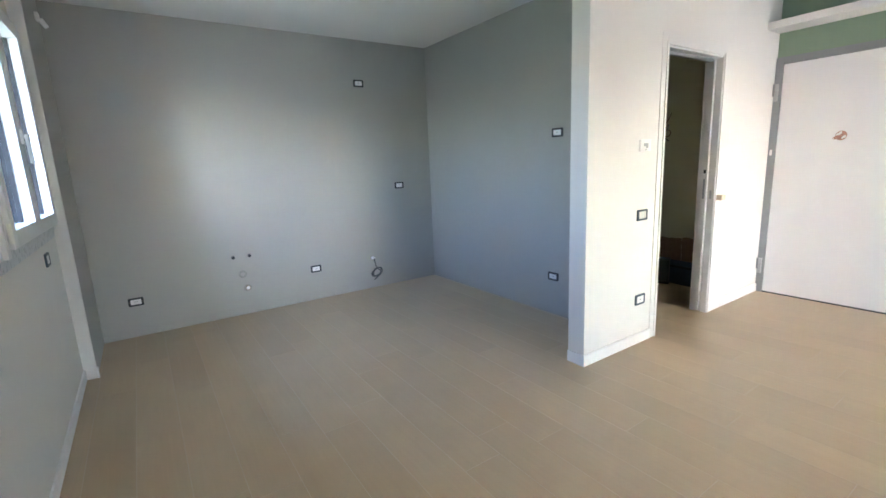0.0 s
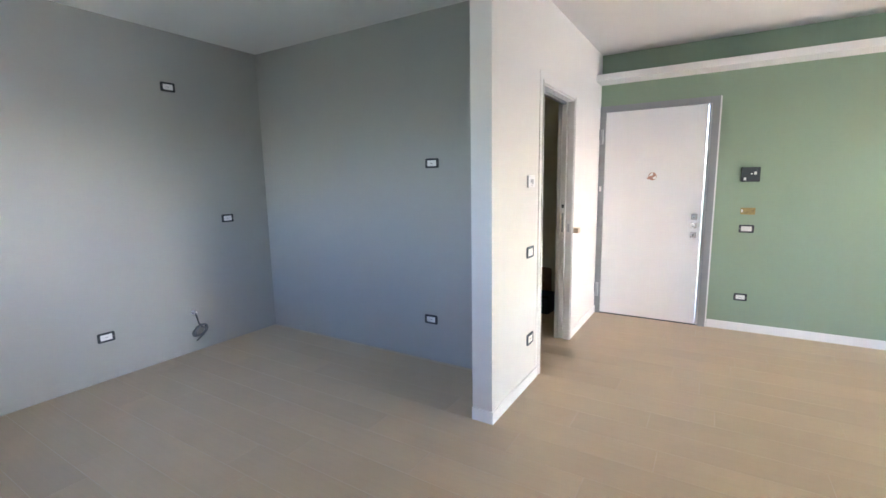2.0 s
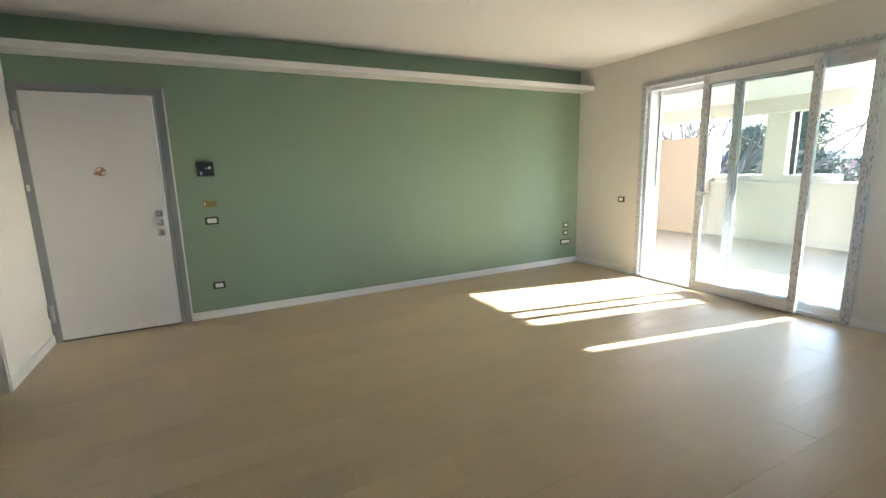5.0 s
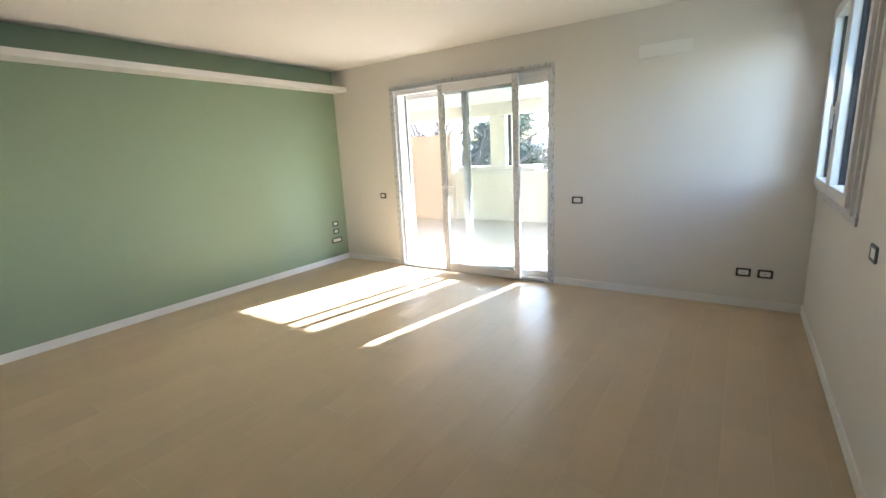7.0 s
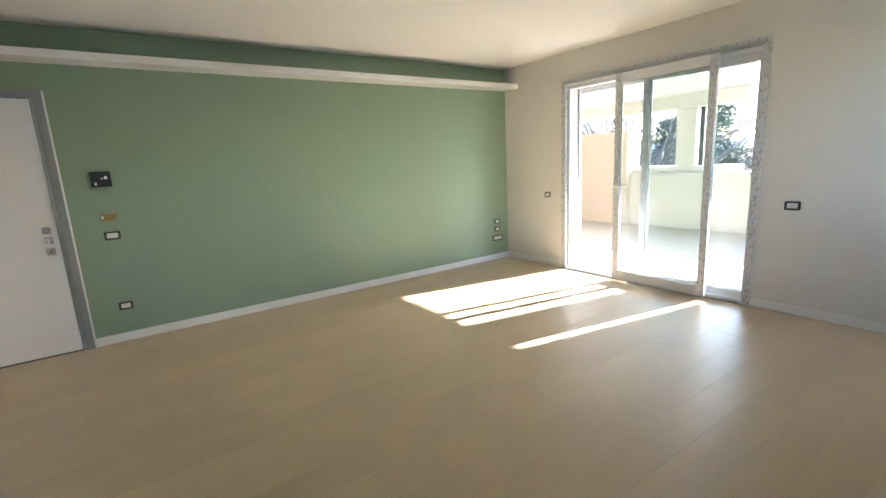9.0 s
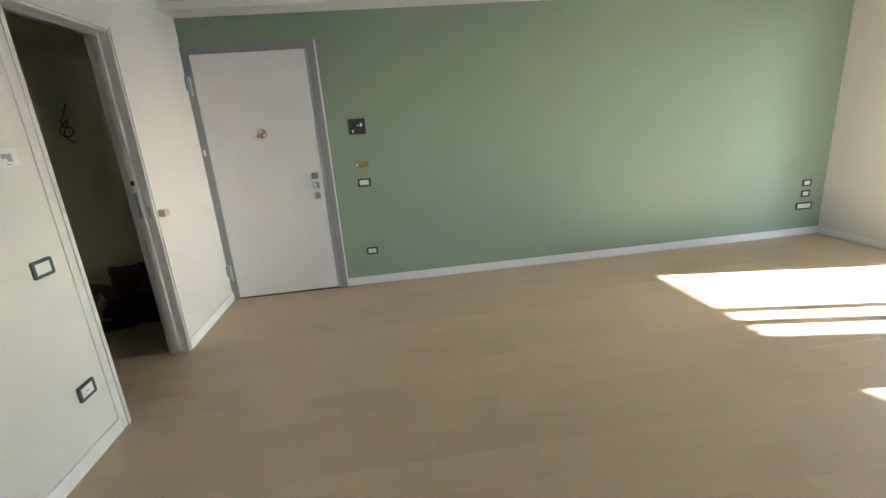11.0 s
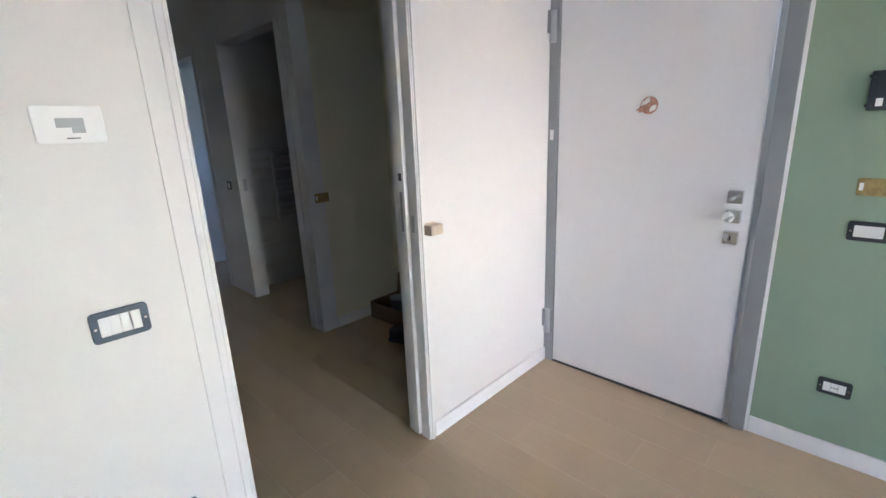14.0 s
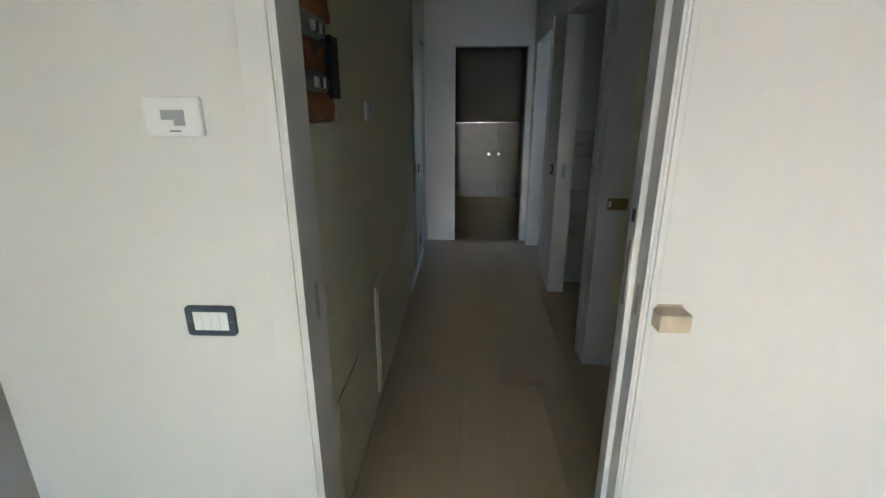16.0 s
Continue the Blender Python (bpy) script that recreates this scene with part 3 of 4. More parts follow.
t = thing("cable_bundle", "coiled grey cable hanging from the kitchen wall", "cable", on_west(-2.820, 0.348, GX))
part("gland", cyl((0, 0, 0), (0, -0.035, 0), 0.018, 0.015), M_PLAST, t, "white cable gland")
pts = [(0, -0.03, 0), (0.006, -0.045, -0.05), (0.02, -0.04, -0.10)]
for i in range(26):
    a = i * 0.72
    pts.append((0.030 + 0.058 * math.cos(a) * (1 + 0.15 * math.sin(i)), -0.03 - 0.012 * math.sin(a * 0.5), -0.165 + 0.046 * math.sin(a + 0.4)))
pts.append((-0.01, -0.03, -0.25))
part("cable", tube(pts, 0.0065), M_CABLE, t, "grey flexible cable", True)
t = thing("wall_light_point", "white lamp socket hanging from the kitchen wall", "lamp socket", on_south(-2.58, 2.50, WY + 0.070))
part("base", plate(0.07, 0.05, 0.02, 0.006), M_PLAST, t)
part("holder", cyl((0.01, -0.02, -0.01), (0.03, -0.05, -0.06), 0.018, 0.015), M_PLAST, t)

# ---- hall wall panels and fuse box ----
def access_panel(x0, x1, z0, z1, label, proud=0.012):
    t = thing("access_panel", label, "access panel", kind="")
    w = 0.018
    y0, y1 = HY, HY + proud
    part("frame_side", box(x0, y0, z0, x0 + w, y1, z1, 0.002), M_CREAM, t)
    part("frame_side", box(x1 - w, y0, z0, x1, y1, z1, 0.002), M_CREAM, t)
    part("frame_rail", box(x0 + w, y0, z1 - w, x1 - w, y1, z1, 0.002), M_CREAM, t)
    part("frame_rail", box(x0 + w, y0, z0, x1 - w, y1, z0 + w, 0.002), M_CREAM, t)
    part("door", box(x0 + w + 0.003, y0, z0 + w + 0.003, x1 - w - 0.003, y1 + 0.004, z1 - w - 0.003, 0.002), M_CREAM, t)
    part("lock", cyl(((x0 + x1) / 2, y1 + 0.003, z1 - 0.06), ((x0 + x1) / 2, y1 + 0.008, z1 - 0.06), 0.009), M_CHROME, t, "round chrome lock")
access_panel(-2.26, -0.985, 0.06, 0.64, "large white painted access panel in the hall wall")
sp = thing("access_panel", "small flush white access panel with a dark top gap", "access panel")
part("door", box(-0.635, HY, 0.015, -0.32, HY + 0.003, 0.486, 0.001), M_CREAM, sp)
part("gap", box(-0.635, HY, 0.487, -0.32, HY + 0.002, 0.493), M_ANTH, sp, "dark gap")

fb = thing("fuse_box_niche", "open wall niche with hollow bricks and a black back box", "fuse box", kind="")
part("mortar_bed", box(-0.578, GY + 0.082, 1.412, -0.151, GY + 0.100, 1.968), M_MORTAR, fb)
rng = random.Random(2)
def rough(bm, amount):
    """Break the clean faces of a lump of masonry."""
    bmesh.ops.subdivide_edges(bm, edges=bm.edges, cuts=3, use_grid_fill=True)
    for v in bm.verts:
        v.co += Vector((rng.uniform(-1, 1), rng.uniform(-1, 1), rng.uniform(-1, 1))) * amount
    return bm
for z0, z1, x0, x1, back in ((1.416, 1.492, -0.565, -0.165, 0.0), (1.555, 1.640, -0.545, -0.175, -0.006), (1.705, 1.800, -0.57, -0.165, 0.002), (1.875, 1.955, -0.565, -0.17, -0.004)):
    part("brick", rough(box(x0, GY + 0.1, z0, x1, HY - 0.008 + back, z1), 0.004), M_BRICK, fb)
for z0, z1 in ((1.497, 1.550), (1.645, 1.700), (1.805, 1.868)):
    part("mortar_lump", rough(box(-0.50, GY + 0.1, z0, -0.165, HY - 0.004, z1), 0.006), M_MORTAR, fb, "pale lump of mortar")
    for i in range(4):
        part("terminal", box(-0.48 + i * 0.03, HY - 0.004, z0 + 0.012, -0.458 + i * 0.03, HY + 0.006, z0 + 0.04, 0.001), M_PLAST if i % 2 else M_CABLE, fb, "small terminal")
part("back_box", box(-0.60, GY + 0.1, 1.482, -0.515, HY + 0.008, 1.668, 0.004), M_BLACK, fb, "black plastic back box")
for z in (1.53, 1.65):
    part("screw", cyl((-0.56, HY + 0.0075, z), (-0.56, HY + 0.010, z), 0.004, seg=10), M_CHROME, fb)
part("cable", tube([(-0.40, HY - 0.01, 1.60), (-0.41, HY + 0.01, 1.635), (-0.44, HY + 0.012, 1.63), (-0.44, HY + 0.008, 1.58)], 0.005), M_CABLE, fb, "short black cable")

# ---- closet clutter ----
bx = thing("cardboard_box", "open brown cardboard box with bottles on the closet floor", "cardboard box", pose(-1.16, -0.16, 0.0, 0, 0, 2))
W, D, T = 0.40, 0.28, 0.13
part("bottom", box(-W / 2, -D / 2, 0.001, W / 2, D / 2, 0.005), M_CARD, bx)
for s in (-1, 1):
    part("side", box(s * W / 2 - 0.003, -D / 2, 0.001, s * W / 2 + 0.003, D / 2, T, 0.001), M_CARD, bx)
    part("side", box(-W / 2 + 0.003, s * (D / 2) - 0.003, 0.001, W / 2 - 0.003, s * (D / 2) + 0.003, T, 0.001), M_CARD, bx)
fl = box(-W / 2, -0.003, 0, W / 2, 0.003, 0.16, 0.001)
bmesh.ops.transform(fl, matrix=Matrix.Translation((0, D / 2, T)) @ Matrix.Rotation(radians(-8), 4, "X"), verts=fl.verts)
part("flap", fl, M_CARD, bx, "raised cardboard flap")
def bottle(x, y, z, r, h, m, cap, label):
    t = thing("bottle", label, "bottle", pose(x, y, z))
    b = bmesh.new()
    add_cyl(b, (0, 0, 0), (0, 0, h * 0.7), r, r, 18)
    add_cyl(b, (0, 0, h * 0.7), (0, 0, h * 0.85), r, r * 0.45, 18)
    part("body", b, m, t)
    part("cap", cyl((0, 0, h * 0.85), (0, 0, h), r * 0.42, r * 0.38), cap, t)
bottle(-1.01, -0.17, 0.006, 0.032, 0.24, M_PLAST, M_PLAST, "white plastic bottle standing in the cardboard box")
t = thing("paint_tin", "small pale paint tin standing in the cardboard box", "tin", pose(-1.205, -0.16, 0.006))
part("can", cyl((0, 0, 0), (0, 0, 0.14), 0.055, seg=24), M_MORTAR, t)
part("lid", cyl((0, 0, 0.14), (0, 0, 0.152), 0.057, seg=24), M_PLAST, t, "white lid")
def work_boot(at, label):
    t = thing("work_boot", label, "boot", at, "")
    part("sole", box(-0.048, -0.15, 0.0, 0.048, 0.13, 0.028, 0.008), M_RUBBER, t)
    up = bmesh.new()
    add_box(up, -0.044, -0.145, 0.028, 0.044, 0.0, 0.095, 0.02)
    add_box(up, -0.044, -0.02, 0.028, 0.044, 0.125, 0.26, 0.018)
    part("upper", up, M_BLACK, t)
    part("cuff", box(-0.046, -0.022, 0.255, 0.046, 0.127, 0.275, 0.006), M_CABLE, t, "dark grey cuff")
work_boot(pose(-0.80, -0.40, 0, 0, 0, -70), "black rubber work boot on the closet floor")
def carton():
    t = thing("folded_carton", "creased brown carton standing against the closet wall", "carton", pose(-0.72, -0.035, 0, 3, 0, 0))
    rng = random.Random(21)
    for x0, x1, top in ((-0.24, -0.002, 0.445), (0.002, 0.26, 0.460)):
        bm = bmesh.new()
        nx, nz = 7, 9
        grid = [[bm.verts.new((x0 + (x1 - x0) * i / nx, 0.010 * math.sin(5 * i + 3 * k) * 0.5 + rng.uniform(-0.004, 0.004) - 0.012, top * k / nz + (rng.uniform(-0.008, 0.006) if k == nz else 0))) for i in range(nx + 1)] for k in range(nz + 1)]
        for k in range(nz):
            for i in range(nx):
                bm.faces.new((grid[k][i], grid[k][i + 1], grid[k + 1][i + 1], grid[k + 1][i]))
        bmesh.ops.solidify(bm, geom=bm.faces[:], thickness=0.005)
        part("panel", bm, M_CARD, t)
carton()
def crate():
    t = thing("crate", "dark blue plastic crate on the closet floor", "crate", pose(-0.62, -0.22, 0, 0, 0, -4))
    w, d, h = 0.44, 0.22, 0.20
    part("bottom", box(-w / 2, -d / 2, 0.001, w / 2, d / 2, 0.008), M_SLATE, t)
    for s in (-1, 1):
        part("side", box(s * w / 2 - 0.004, -d / 2, 0.001, s * w / 2 + 0.004, d / 2, h, 0.002), M_SLATE, t)
        part("side", box(-w / 2 + 0.004, s * d / 2 - 0.004, 0.001, w / 2 - 0.004, s * d / 2 + 0.004, h, 0.002), M_SLATE, t)
        part("rim", box(-w / 2 - 0.008, s * (d / 2 + 0.004) - 0.005, h - 0.022, w / 2 + 0.008, s * (d / 2 + 0.004) + 0.005, h + 0.004, 0.003), M_BLACK, t)
crate()
t = thing("cable_tail", "loose wires hanging from the closet wall", "cable", on_north(-0.97, 1.68, 0.0))
part("wire", tube([(0, 0, 0), (0.0, -0.05, -0.03), (-0.04, -0.06, -0.10), (0.02, -0.05, -0.13), (0.05, -0.05, -0.08), (-0.02, -0.05, -0.04), (0.02, -0.04, 0.06), (0.04, -0.03, 0.12)], 0.005), M_CABLEB, t, "brown wire")
part("wire", tube([(0, 0, 0), (0.02, -0.05, -0.04), (-0.02, -0.05, -0.12), (0.03, -0.04, -0.18)], 0.005), M_CABLE, t, "grey wire")

# ---- bathroom at the end ----
tiles = thing("wall_tiles", "grey rectangular wall tiles with a chrome top trim", "wall tiles", kind="structure")
for i in range(5):
    for k in range(3):
        y0 = -2.42 + i * 0.396
        bm = box(-0.006, -0.1965, -0.206, 0.006, 0.1965, 0.206, 0.002)
        o = part("tile", bm, M_TILEG, tiles)
        o.location = (-6.874, y0 + 0.198, 0.215 + k * 0.415)
part("trim", box(-6.88, -2.47, 1.256, -6.862, -0.459, 1.268), M_CHROME, tiles, "chrome edge trim")
for y in (-0.987, -0.821):
    t = thing("valve", "chrome angle valve on the bathroom wall", "valve", on_west(y, 0.74, -6.868), "bathroom valves")
    part("rose", cyl((0, 0, 0), (0, -0.010, 0), 0.030, 0.026, 20), M_CHROME, t)
    part("stem", cyl((0, -0.01, 0), (0, -0.05, 0), 0.012), M_CHROME, t)
st = thing("shower_tiles", "pale wall tiles with a striped border in the small bathroom", "wall tiles", kind="structure")
for k in range(5):
    for j in range(3):
        part("tile", box(-2.76, -0.575 + j * 0.60, 0.02 + k * 0.20, -2.752, 0.02 + j * 0.60, 0.217 + k * 0.20, 0.002), M_TILE, st)
for k in range(6):
    part("border_strip", box(-2.76, -0.575, 1.035 + k * 0.045, -2.750, 1.22, 1.072 + k * 0.045, 0.003), M_STONE if k % 2 else M_TILE, st)
tr = thing("towel_radiator", "white ladder towel radiator on the small bathroom wall", "radiator", on_west(-0.08, 0.62, -2.75))
for s in (-0.22, 0.22):
    part("upright", cyl((s, -0.05, 0), (s, -0.05, 0.62), 0.016, seg=12), M_PLAST, tr)
for k in range(11):
    if k in (3, 7):
        continue
    part("bar", cyl((-0.22, -0.055, 0.03 + k * 0.056), (0.22, -0.055, 0.03 + k * 0.056), 0.011, seg=10), M_PLAST, tr)
for s in (-0.16, 0.16):
    part("bracket", cyl((s, 0, 0.55), (s, -0.05, 0.55), 0.012, seg=10), M_PLAST, tr)
for x in (-2.5285, -1.5665):
    tagged(part("strike_plate", box(x - 0.0005 if x < -2 else x - 0.0125, -0.665, 0.95, x + 0.0125 if x < -2 else x + 0.0005, -0.635, 1.05), M_STEELL), "steel strike plate in the bathroom door jamb", "strike plate")

# ---- sliding terrace door ----
sd = thing("window_1", "white PVC parallel sliding terrace door under protective film, left part open", "sliding door", kind="structure")
Y0, Y1, ZT = -3.215, -1.022, 2.342
for y0, y1, dp in ((Y1 - 0.062, Y1, 0.14), (Y0, Y0 + 0.062, 0.045)):
    part("window_frame", box(RX - 0.014, y0, 0, RX + dp, y1, ZT, 0.003), M_FILM, sd, "jamb under speckled protective film")
part("window_frame", box(RX - 0.014, Y0 + 0.062, ZT - 0.062, RX + 0.14, Y1 - 0.062, ZT, 0.003), M_FILM, sd, "head under speckled protective film")
part("inner_rebate", box(RX + 0.03, Y1 - 0.095, 0.03, RX + 0.14, Y1 - 0.062, ZT - 0.062, 0.003), M_PVC, sd)
part("inner_rebate", box(RX + 0.03, Y0 + 0.062, ZT - 0.105, RX + 0.14, Y1 - 0.095, ZT - 0.062, 0.003), M_PVC, sd)
part("window_sill", box(RX - 0.004, Y0 + 0.062, 0.001, RX + 0.16, Y1 - 0.062, 0.030, 0.003), M_PVC, sd, "low white threshold")
part("track", box(RX - 0.040, Y0 + 0.10, 0.001, RX - 0.016, Y1 - 0.10, 0.020, 0.002), M_STEELL, sd, "aluminium bottom track")
part("top_track", box(RX - 0.045, Y0 + 0.03, ZT - 0.055, RX - 0.015, Y1 - 0.03, ZT - 0.030, 0.002), M_STEELL, sd, "aluminium top track")
part("lock_strip", box(RX + 0.020, Y1 - 0.075, 0.06, RX + 0.030, Y1 - 0.066, 2.22), M_STEELL, sd, "steel lock strip")
for z in (0.14, 1.0, 1.55, 2.16):
    part("lock_keeper", box(RX + 0.012, Y1 - 0.082, z - 0.03, RX + 0.0195, Y1 - 0.060, z + 0.03, 0.002), M_STEELL, sd, "steel lock keeper")

def sash(name, x0, x1, ya, yb, z0, z1, st, rail, top, label, film=True):
    """Glazed sash between ya < yb; stiles st wide."""
    s = part(name, box(x0, ya, z0, x1, ya + st, z1, 0.005), M_FILM if film else M_PVC, sd, label)
    part("stile", box(x0, yb - st, z0, x1, yb, z1, 0.005), M_FILM if film else M_PVC, s)
    part("bottom_rail", box(x0, ya + st, z0, x1, yb - st, z0 + rail, 0.005), M_PVC, s)
    part("top_rail", box(x0, ya + st, z1 - top, x1, yb - st, z1, 0.005), M_PVC, s)
    xm = (x0 + x1) / 2
    for y0, y1 in ((ya + st, ya + st + 0.005), (yb - st - 0.005, yb - st)):
        part("gasket", box(xm - 0.012, y0, z0 + rail, xm + 0.012, y1, z1 - top), M_GASKET, s)
    for q0, q1 in ((z0 + rail, z0 + rail + 0.005), (z1 - top - 0.005, z1 - top)):
        part("gasket", box(xm - 0.012, ya + st + 0.005, q0, xm + 0.012, yb - st - 0.005, q1), M_GASKET, s)
    g = part("pane", box(xm - 0.003, ya + st + 0.005, z0 + rail + 0.005, xm + 0.003, yb - st - 0.005, z1 - top - 0.005), M_GLASS, s, "clear glass pane")
    g.visible_shadow = False
    return s

sl = sash("sliding_sash", RX - 0.095, RX - 0.045, -2.845, -1.825, 0.022, 2.275, 0.066, 0.10, 0.095, "sliding sash standing in front of the frame")
sash("fixed_sash", RX + 0.05, RX + 0.11, Y0 + 0.022, -2.060, 0.03, ZT - 0.105, 0.072, 0.07, 0.065, "fixed outer sash")
hp = part("handle_plate", box(RX - 0.103, -1.882, 1.055, RX - 0.095, -1.850, 1.115, 0.003), M_PLAST, sl, "satin metal handle plate")
part("handle", cyl((RX - 0.10, -1.866, 1.085), (RX - 0.15, -1.866, 1.085), 0.009), M_PLAST, sl)
part("lever", box(RX - 0.158, -2.020, 1.075, RX - 0.145, -1.856, 1.095, 0.004), M_PLAST, sl, "satin metal lever")
part("shutter_guide", box(RX + 0.30, Y1 - 0.03, 0.0, RX + 0.345, Y1 - 0.0005, ZT, 0.002), M_PVC, sd, "white shutter guide rail")
part("guide_slot", box(RX + 0.296, Y1 - 0.022, 0.9, RX + 0.30, Y1 - 0.014, 2.2), M_RUBBER, sd, "dark slot of the shutter guide")
part("shutter_guide", box(RX + 0.30, Y0 + 0.0005, 0.0, RX + 0.345, Y0 + 0.03, ZT, 0.002), M_PVC, sd, "white shutter guide rail")
for k in range(3):
    part("shutter_slat", box(RX + 0.315, Y0 + 0.03, 2.200 + k * 0.045, RX + 0.328, Y1 - 0.03, 2.242 + k * 0.045, 0.004), M_PVC, sd, "raised shutter slat")


# ---- windows in the south wall ----
def south_window(name, x0, x1, z0, z1, label):
    w = thing(name, label, "window", kind="structure")
    y_in, y_out = WY + 0.030, WY - 0.06
    f = 0.055
    part("window_frame", box(x0, y_out, z0, x0 + f, y_in, z1, 0.003), M_PVC, w)
    part("window_frame", box(x1 - f, y_out, z0, x1, y_in, z1, 0.003), M_PVC, w)
    part("window_frame", box(x0 + f, y_out, z0, x1 - f, y_in, z0 + f, 0.003), M_FILM, w)
    part("window_frame", box(x0 + f, y_out, z1 - f, x1 - f, y_in, z1, 0.003), M_FILM, w)
    e = 0.05
    part("cover_strip", box(x0 - e, WY, z0 - e, x1 + e, WY + 0.012, z0, 0.002), M_FILM, w, "speckled film strip under the window")
    part("cover_strip", box(x0 - e, WY, z1, x1 + e, WY + 0.012, z1 + e, 0.002), M_FILM, w, "speckled film strip over the window")
    part("cover_strip", box(x0 - e, WY, z0, x0, WY + 0.012, z1, 0.002), M_PVC, w)
    part("cover_strip", box(x1, WY, z0, x1 + e, WY + 0.012, z1, 0.002), M_PVC, w)
    xm = (x0 + x1) / 2
    for a, b in ((x0 + 0.035, xm - 0.002), (xm + 0.002, x1 - 0.035)):
        lo, hi = z0 + 0.035, z1 - 0.035
        ya, yb = WY - 0.02, WY + 0.050
        st = 0.072
        s = part("sash", box(a, ya, lo, a + st, yb, hi, 0.006), M_PVC, w)
        part("stile", box(b - st, ya, lo, b, yb, hi, 0.006), M_PVC, s)
        part("rail", box(a + st, ya, lo, b - st, yb, lo + st, 0.006), M_PVC, s)
        part("rail", box(a + st, ya, hi - st, b - st, yb, hi, 0.006), M_PVC, s)
        ym = WY - 0.014
        for g0, g1 in ((a + st, a + st + 0.005), (b - st - 0.005, b - st)):
            part("gasket", box(g0, ym - 0.012, lo + st, g1, ym + 0.02, hi - st), M_RUBBER, s)
        g = part("pane", box(a + st + 0.005, ym - 0.003, lo + st, b - st - 0.005, ym + 0.003, hi - st), M_GLASS, s, "clear glass pane")
        g.visible_shadow = False
    zc = (z0 + z1) / 2 - 0.08
    h = part("handle", box(xm - 0.018, WY + 0.050, zc - 0.035, xm + 0.012, WY + 0.062, zc + 0.035, 0.003), M_PLAST, w, "white window handle")
    part("grip", box(xm - 0.014, WY + 0.066, zc - 0.13, xm + 0.008, WY + 0.082, zc + 0.012, 0.005), M_PLAST, h)
    part("neck", cyl((xm - 0.003, WY + 0.06, zc), (xm - 0.003, WY + 0.07, zc), 0.010), M_PLAST, h)
    for z in (z0 + 0.10, z1 - 0.10):
        for x in (x0 + 0.03, x1 - 0.03):
            part("hinge", cyl((x, WY + 0.045, z - 0.04), (x, WY + 0.045, z + 0.04), 0.008), M_PLAST, w)
    part("window_sill", box(x0 - 0.02, WY - 0.38, z0 - 0.03, x1 + 0.02, y_out, z0, 0.003), M_STONE, w, "pale stone outer sill")
south_window("window_2", -1.88, -0.62, 1.07, 2.27, "white PVC two-sash window beside the kitchen corner")
south_window("window_3", 4.50, 5.90, 1.07, 2.40, "white PVC two-sash window beside the room corner")

# unseen bedroom window beyond the hall's side door, added to brighten the hall
bw = thing("unseen_window_4", "unseen plain white window added to light the hall", "window", kind="structure")
for x0, x1 in ((-4.60, -4.545), (-4.055, -4.00)):
    part("window_frame", box(x0, -5.65, 1.3, x1, -5.59, 2.0, 0.003), M_PVC, bw)
for z0, z1 in ((1.3, 1.355), (1.945, 2.0)):
    part("window_frame", box(-4.545, -5.65, z0, -4.055, -5.59, z1, 0.003), M_PVC, bw)
bp = part("pane", box(-4.545, -5.623, 1.355, -4.055, -5.617, 1.945), M_GLASS, bw, "clear glass pane")
bp.visible_shadow = False

# ---- terrace ----
structure("pavement", box(RX + 0.38, -7.0, -0.30, 10.4, 5.2, -0.035), M_TERR, "beige terrace tile floor", "terrace floor")
structure("parapet", box(10.05, -7.0, -0.035, 10.33, 0.55, 0.985), M_OUTW, "cream rendered terrace parapet", "parapet")
structure("parapet_coping", box(10.02, -7.0, 0.985, 10.36, 0.55, 1.02, 0.004), M_STONE, "pale stone parapet coping", "coping")
structure("parapet_upstand", box(10.16, -1.35, 1.02, 10.50, 0.53, 1.14, 0.004), M_STONE, "pale stone upstand carrying the column", "coping")
structure("wall_terrace", box(9.90, 0.55, -0.035, 10.33, 5.2, 1.87), M_OUT, "peach rendered tall terrace wall", "wall")
structure("wall_terrace_end", box(RX + 0.38, 5.2, -0.30, 10.4, 5.4, H + 0.3), M_OUT, "peach rendered terrace end wall", "wall")
structure("terrace_skirting", box(10.035, -7.0, -0.034, 10.05, 0.54, 0.075), M_STONE, "pale terrace skirting", "baseboard")
structure("facade", box(RX, 0.28, -6, RX + 0.38, 5.4, H + 0.3), M_OUTW, "cream rendered outer wall", "wall")
structure("facade_south", box(RX, -7.0, -6, RX + 0.38, -5.68, H + 0.3), M_OUTW, "cream rendered outer wall", "wall")
structure("terrace_roof", box(RX + 0.38, -7.0, 2.84, 10.3, 5.4, 3.0), M_SOFFIT, "white terrace soffit", "roof")
structure("roof_beam", box(10.02, -1.55, 2.19, 10.36, 5.2, 2.44), M_OUTW, "cream rendered roof beam", "beam")
structure("loggia_ceiling", box(RX + 0.38, -1.55, 2.44, 10.36, 5.2, 2.836), M_SOFFIT, "white loggia ceiling", "ceiling")
structure("column", box(10.18, -0.64, 1.14, 10.48, -0.29, 2.19), M_OUTW, "cream rendered terrace column", "column")
# out-of-view column added to cast the dark gap between the sun streaks
structure("column_unseen", box(10.06, -3.66, 1.02, 10.34, -3.13, 2.84), M_OUTW, "cream rendered terrace column", "column")
# unseen blocker, added so the southern sun streak stays narrow
structure("wall_sun_block", box(10.06, -7.0, 1.02, 10.34, -3.80, 2.84), M_OUTW, "unseen cream rendered wall added to block the sun", "wall")
